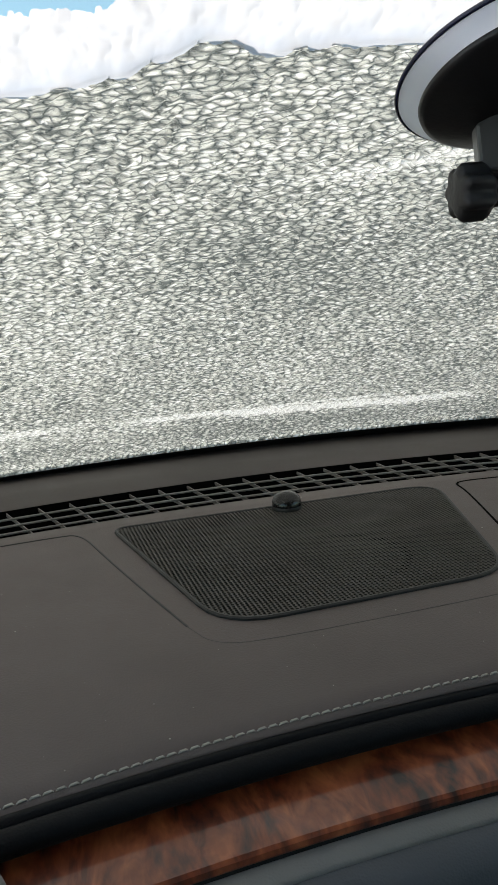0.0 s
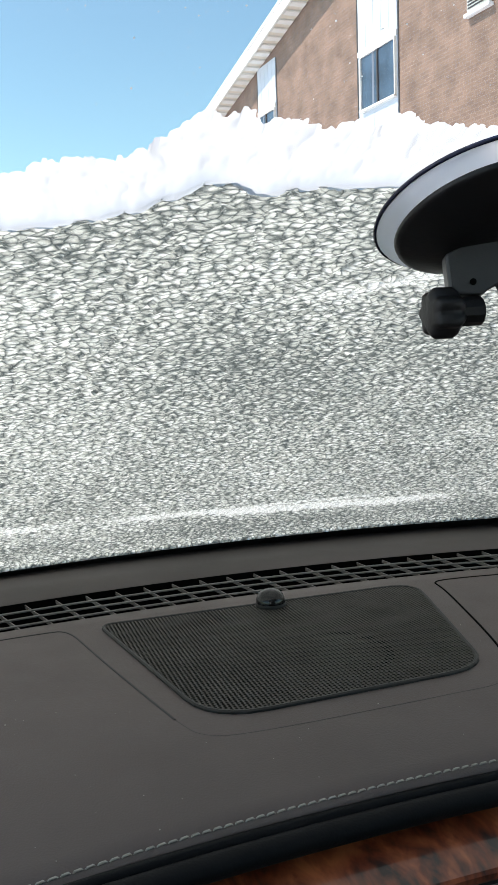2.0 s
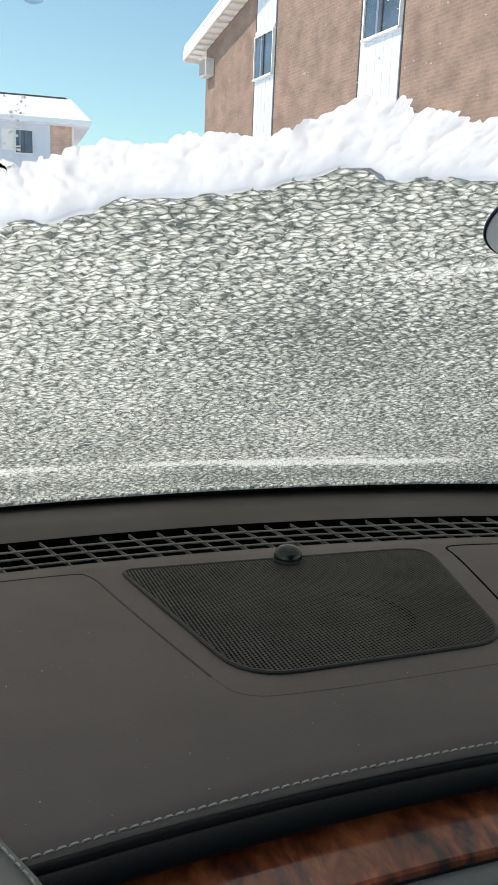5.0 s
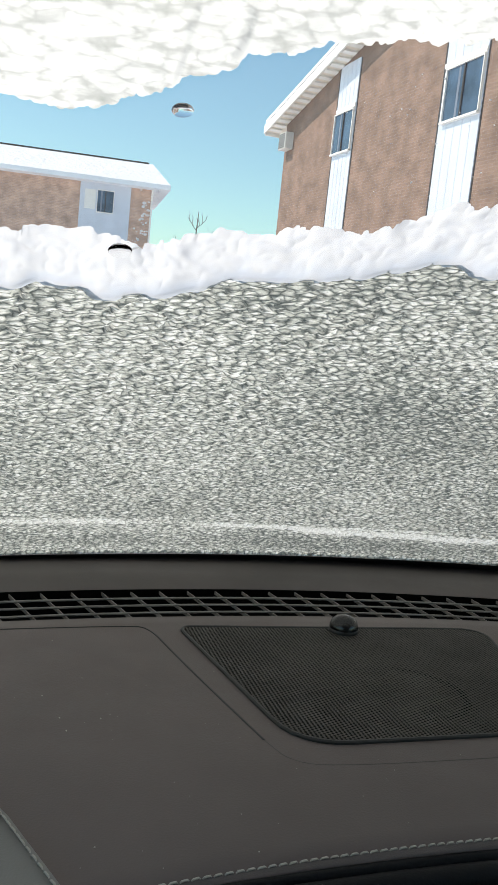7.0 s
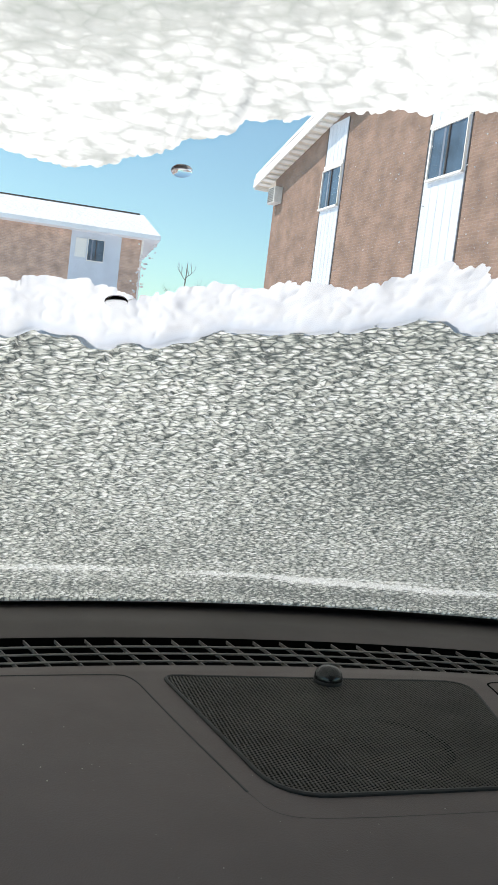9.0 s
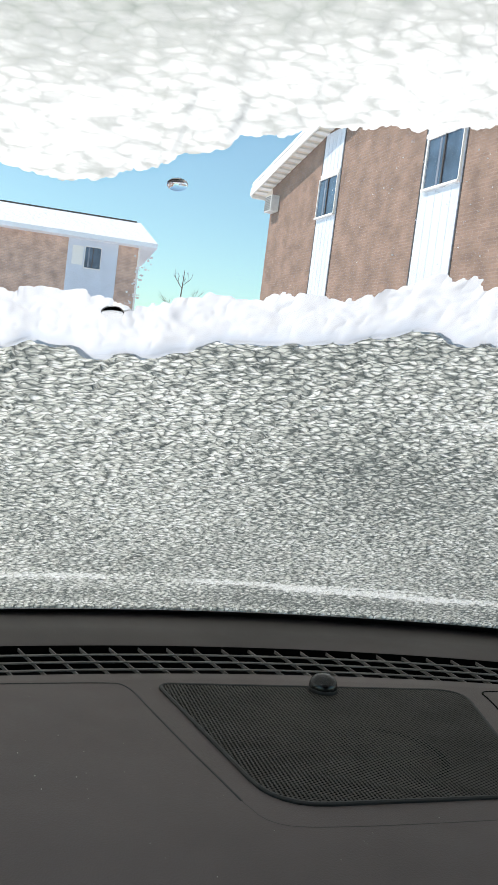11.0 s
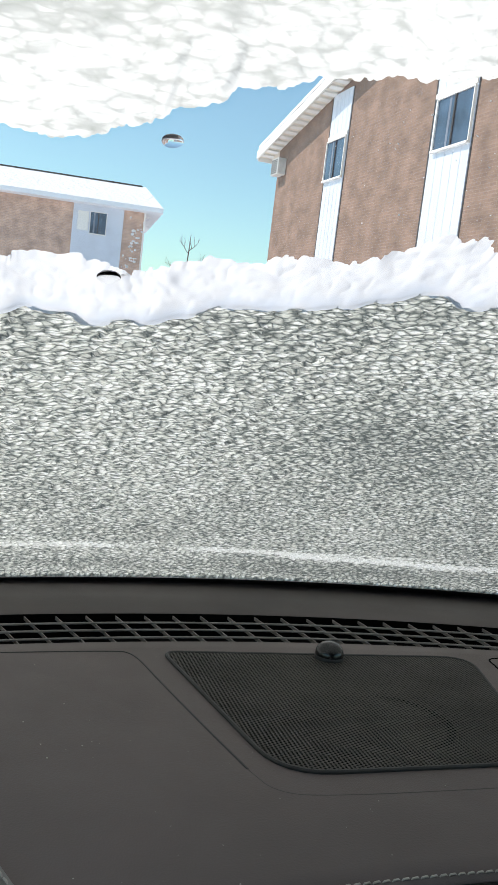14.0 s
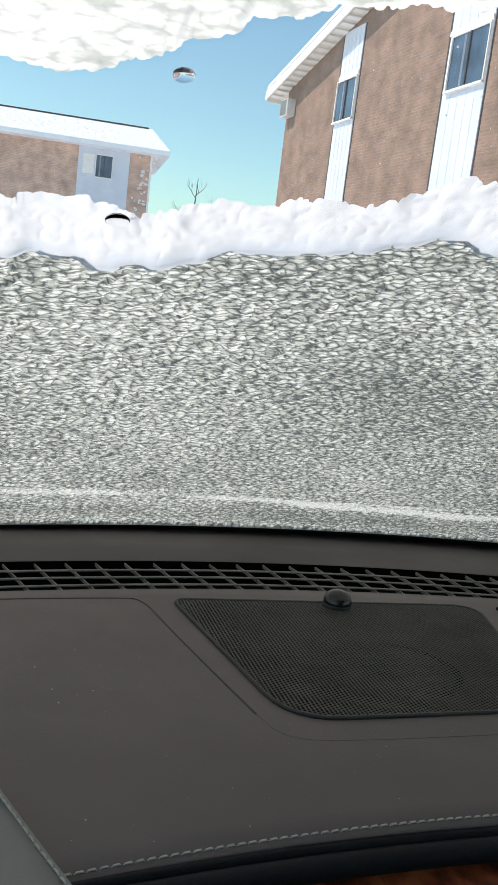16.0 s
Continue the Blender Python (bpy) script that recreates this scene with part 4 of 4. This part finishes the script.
def panel_strip(s0, s1, z0, z1, wz0, wz1, inset=0.03):
    """A white board strip with a window in it and dark strips beside it for the shadow gap."""
    panel = part("panel_strip", box(-s1, -s0, -0.02, 0.03, z0, z1), M_WHITE, house, "white vertical board panel")
    n = 5
    for k in range(1, n):
        c = -s1 + (s1 - s0) * k / n
        part("batten", box(c - 0.012, c + 0.012, 0.03, 0.036, z0, z1), M_WHITE, panel)
    # dark strips put in for the shade along the panel's edges
    part("shadow_strip", box(-s0, -s0 + 0.10, -0.02, 0.012, z0, z1), M_DARKTRIM, panel)
    part("shadow_strip", box(-s1 - 0.04, -s1, -0.02, 0.010, z0, z1), M_DARKTRIM, panel)
    sash_window(house, -s1 + 0.04, -s0 - inset, wz0, wz1, 0.05)
    part("head_board", box(-s1, -s0, 0.03, 0.06, wz1 + 0.06, wz1 + 0.16), M_TRIM, panel)


panel_strip(4.0, 5.22, 2.6, 8.12, 5.80, 6.82)
panel_strip(9.70, 11.28, 2.6, 9.3, 5.68, 6.74, 0.17)


def wall_ac(s0, s1, z0, z1, deep=0.35):
    ac = part("air_conditioner", box(-s1, -s0, 0.0, deep, z0, z1, 0.02), M_AC, house, "pale window air conditioner")
    n = 8
    for k in range(n):
        z = z0 + 0.06 + (z1 - z0 - 0.12) * k / (n - 1)
        part("louvre", box(-s1 + 0.05, -s0 - 0.05, deep - 0.002, deep + 0.012, z - 0.012, z + 0.012), M_DARKTRIM, ac)
    return ac


wall_ac(0.12, 0.72, 6.42, 6.93, 0.28)
ac = wall_ac(13.62, 14.3, 6.42, 6.92, 0.06)
part("snow_cap", box(-14.32, -13.6, 0.0, 0.12, 6.33, 6.40, 0.02), M_ROOFSNOW, ac)


def rake_board(y0, y1, drop, thick, material, name, label="", over=0.8, lift=0.0):
    """A board that follows the gable's slopes."""
    e, p = EAVE - SLOPE * over, EAVE + SLOPE * PEAK
    pts = [(over, e), (-PEAK, p), (-2 * PEAK - over, e)]
    outline = [(x, z + lift - drop) for x, z in pts] + [(x, z + lift - drop + thick) for x, z in reversed(pts)]
    return upright(name, outline, y0, y1, material, house, label)


rake_board(-0.3, 0.47, 0.0, 0.05, M_SOFFIT, "soffit", "cream soffit boards")
rake_board(0.45, 0.50, 0.06, 0.26, M_TRIM, "bargeboard", "white bargeboard", lift=0.0)
rake_board(-12.3, 0.44, -0.20, 0.08, M_SHINGLE, "roof", "dark shingle roof")
rake_board(-12.3, 0.46, -0.28, 0.10, M_ROOFSNOW, "roof_snow", "thin snow lying on the roof")
block = None
for i in range(34):
    s = -0.45 + 0.38 * i
    bm = box(-0.085, 0.085, 0.04, 0.42, -0.055, 0.0)
    if block is None:
        block = part("lookout", bm, M_TRIM, house)
        ob = block
    else:
        bm.free()
        ob = new("lookout", block.data)
        ob.parent = house
    ob.matrix_basis = pose(-s, 0, EAVE + SLOPE * s - 0.002, 0, math.degrees(math.atan(SLOPE)), 0)
part("eave_fascia", box(0.73, 0.8, -12.3, 0.45, EAVE - 0.28, EAVE - 0.06), M_TRIM, house)

# the low brick house further off
D2 = 45.0
far_house = thing("far_brick_house", "low brown brick house with a white panel and a snowy roof", "house",
                  at=facade_frame((-0.27 + D2 * math.sin(radians(4)), -0.62 + D2 * math.cos(radians(4))), (-math.cos(radians(4)), math.sin(radians(4)))))
across = lambda az: -D2 * math.tan(radians(az - 4))
tall = lambda e: 1.18 + D2 * e
part("wall", box(across(8.15), across(-9), -8, 0, 0, tall(0.128)), M_HAZEBRICK, far_house)
panel = part("panel_strip", box(across(6.8), across(3.6), -0.02, 0.05, 0, tall(0.127)), M_WHITE, far_house, "white board panel")
for k in range(1, 8):
    c = across(6.8) + (across(3.6) - across(6.8)) * k / 8
    part("batten", box(c - 0.015, c + 0.015, 0.05, 0.07, 0, tall(0.127)), M_WHITE, panel)
sash_window(far_house, across(5.72), across(4.72), tall(0.096), tall(0.119), 0.08)
part("window_shutter", box(across(4.6), across(3.9), 0.05, 0.09, tall(0.098), tall(0.119)), M_TRIM, far_house)
part("corner_board", box(across(8.22), across(8.10), -0.05, 0.04, 0, tall(0.127)), M_TRIM, far_house)
bm = bmesh.new()
e0, e1, zb, zt = across(9.2), across(-10), tall(0.1265), tall(0.1315)
lo = [bm.verts.new(p) for p in ((e0, 0.9, zb), (e1, 0.9, zb), (e1, -9, zb), (e0, -9, zb))]
mid = [bm.verts.new(p) for p in ((e0, 0.9, zt), (e1, 0.9, zt), (e1, -9, zt), (e0, -9, zt))]
top = [bm.verts.new(p) for p in ((across(8.05) * 1.05, -2.4, tall(0.153) + 0.45), (e1, -2.4, tall(0.153) + 0.45), (e1, -6, tall(0.153) + 0.45), (across(8.05) * 1.05, -6, tall(0.153) + 0.45))]
bm.faces.new(lo[::-1])
for a, b in ((lo, mid), (mid, top)):
    for k in range(4):
        j = (k + 1) % 4
        bm.faces.new((a[k], a[j], b[j], b[k]))
bm.faces.new(top)
part("roof", bm, M_ROOFSNOW, far_house, "roof slope white with snow")
part("ridge_cap", box(across(8.0), e1, -2.55, -2.3, tall(0.153) + 0.41, tall(0.153) + 0.49), M_SHINGLE, far_house)


# a bare tree behind
def bare_tree(x, y, height, spread, seed, label):
    rnd = random.Random(seed)
    tree = thing("bare_tree", label, "tree", "bare trees", at=pose(x, y, 0))
    trunk, twigs = bmesh.new(), bmesh.new()
    trunk_pts = [Vector((0.08 * math.sin(k * 1.3), 0.06 * math.cos(k), height * k / 6)) for k in range(7)]
    tube(trunk_pts, [0.10, 0.09, 0.08, 0.07, 0.055, 0.04, 0.02], 8, trunk)

    def limb(p, way, length, r, depth):
        pts = [p]
        for k in range(3):
            way = (way + Vector((rnd.uniform(-0.3, 0.3), rnd.uniform(-0.3, 0.3), rnd.uniform(-0.05, 0.3)))).normalized()
            pts.append(pts[-1] + way * length / 3)
        tube(pts, [r, r * 0.8, r * 0.6, r * 0.4], 5, twigs)
        if depth:
            for _ in range(4):
                q = pts[rnd.randint(1, 3)]
                limb(q, (way + Vector((rnd.uniform(-1, 1), rnd.uniform(-1, 1), rnd.uniform(0, 0.7)))).normalized(), length * rnd.uniform(0.45, 0.7), r * 0.5, depth - 1)

    for k in range(6):
        f = rnd.uniform(0.4, 0.95)
        a = rnd.uniform(0, 6.28)
        limb(Vector((0, 0, height * f)), Vector((math.cos(a), math.sin(a), 0.7)).normalized(), spread * (1.3 - f), 0.03, 2)
    part("trunk", trunk, M_BARK, tree)
    part("crown", twigs, M_BARK, tree, "bare thin branches")


bare_tree(-0.27 + 62 * math.sin(radians(11.3)), 62 * math.cos(radians(11.3)), 8.0, 1.9, 3, "leafless tree with thin branches against the sky")
bare_tree(-0.27 + 70 * math.sin(radians(13.0)), 70 * math.cos(radians(13.0)), 5.6, 2.2, 8, "small leafless tree with thin branches against the sky")
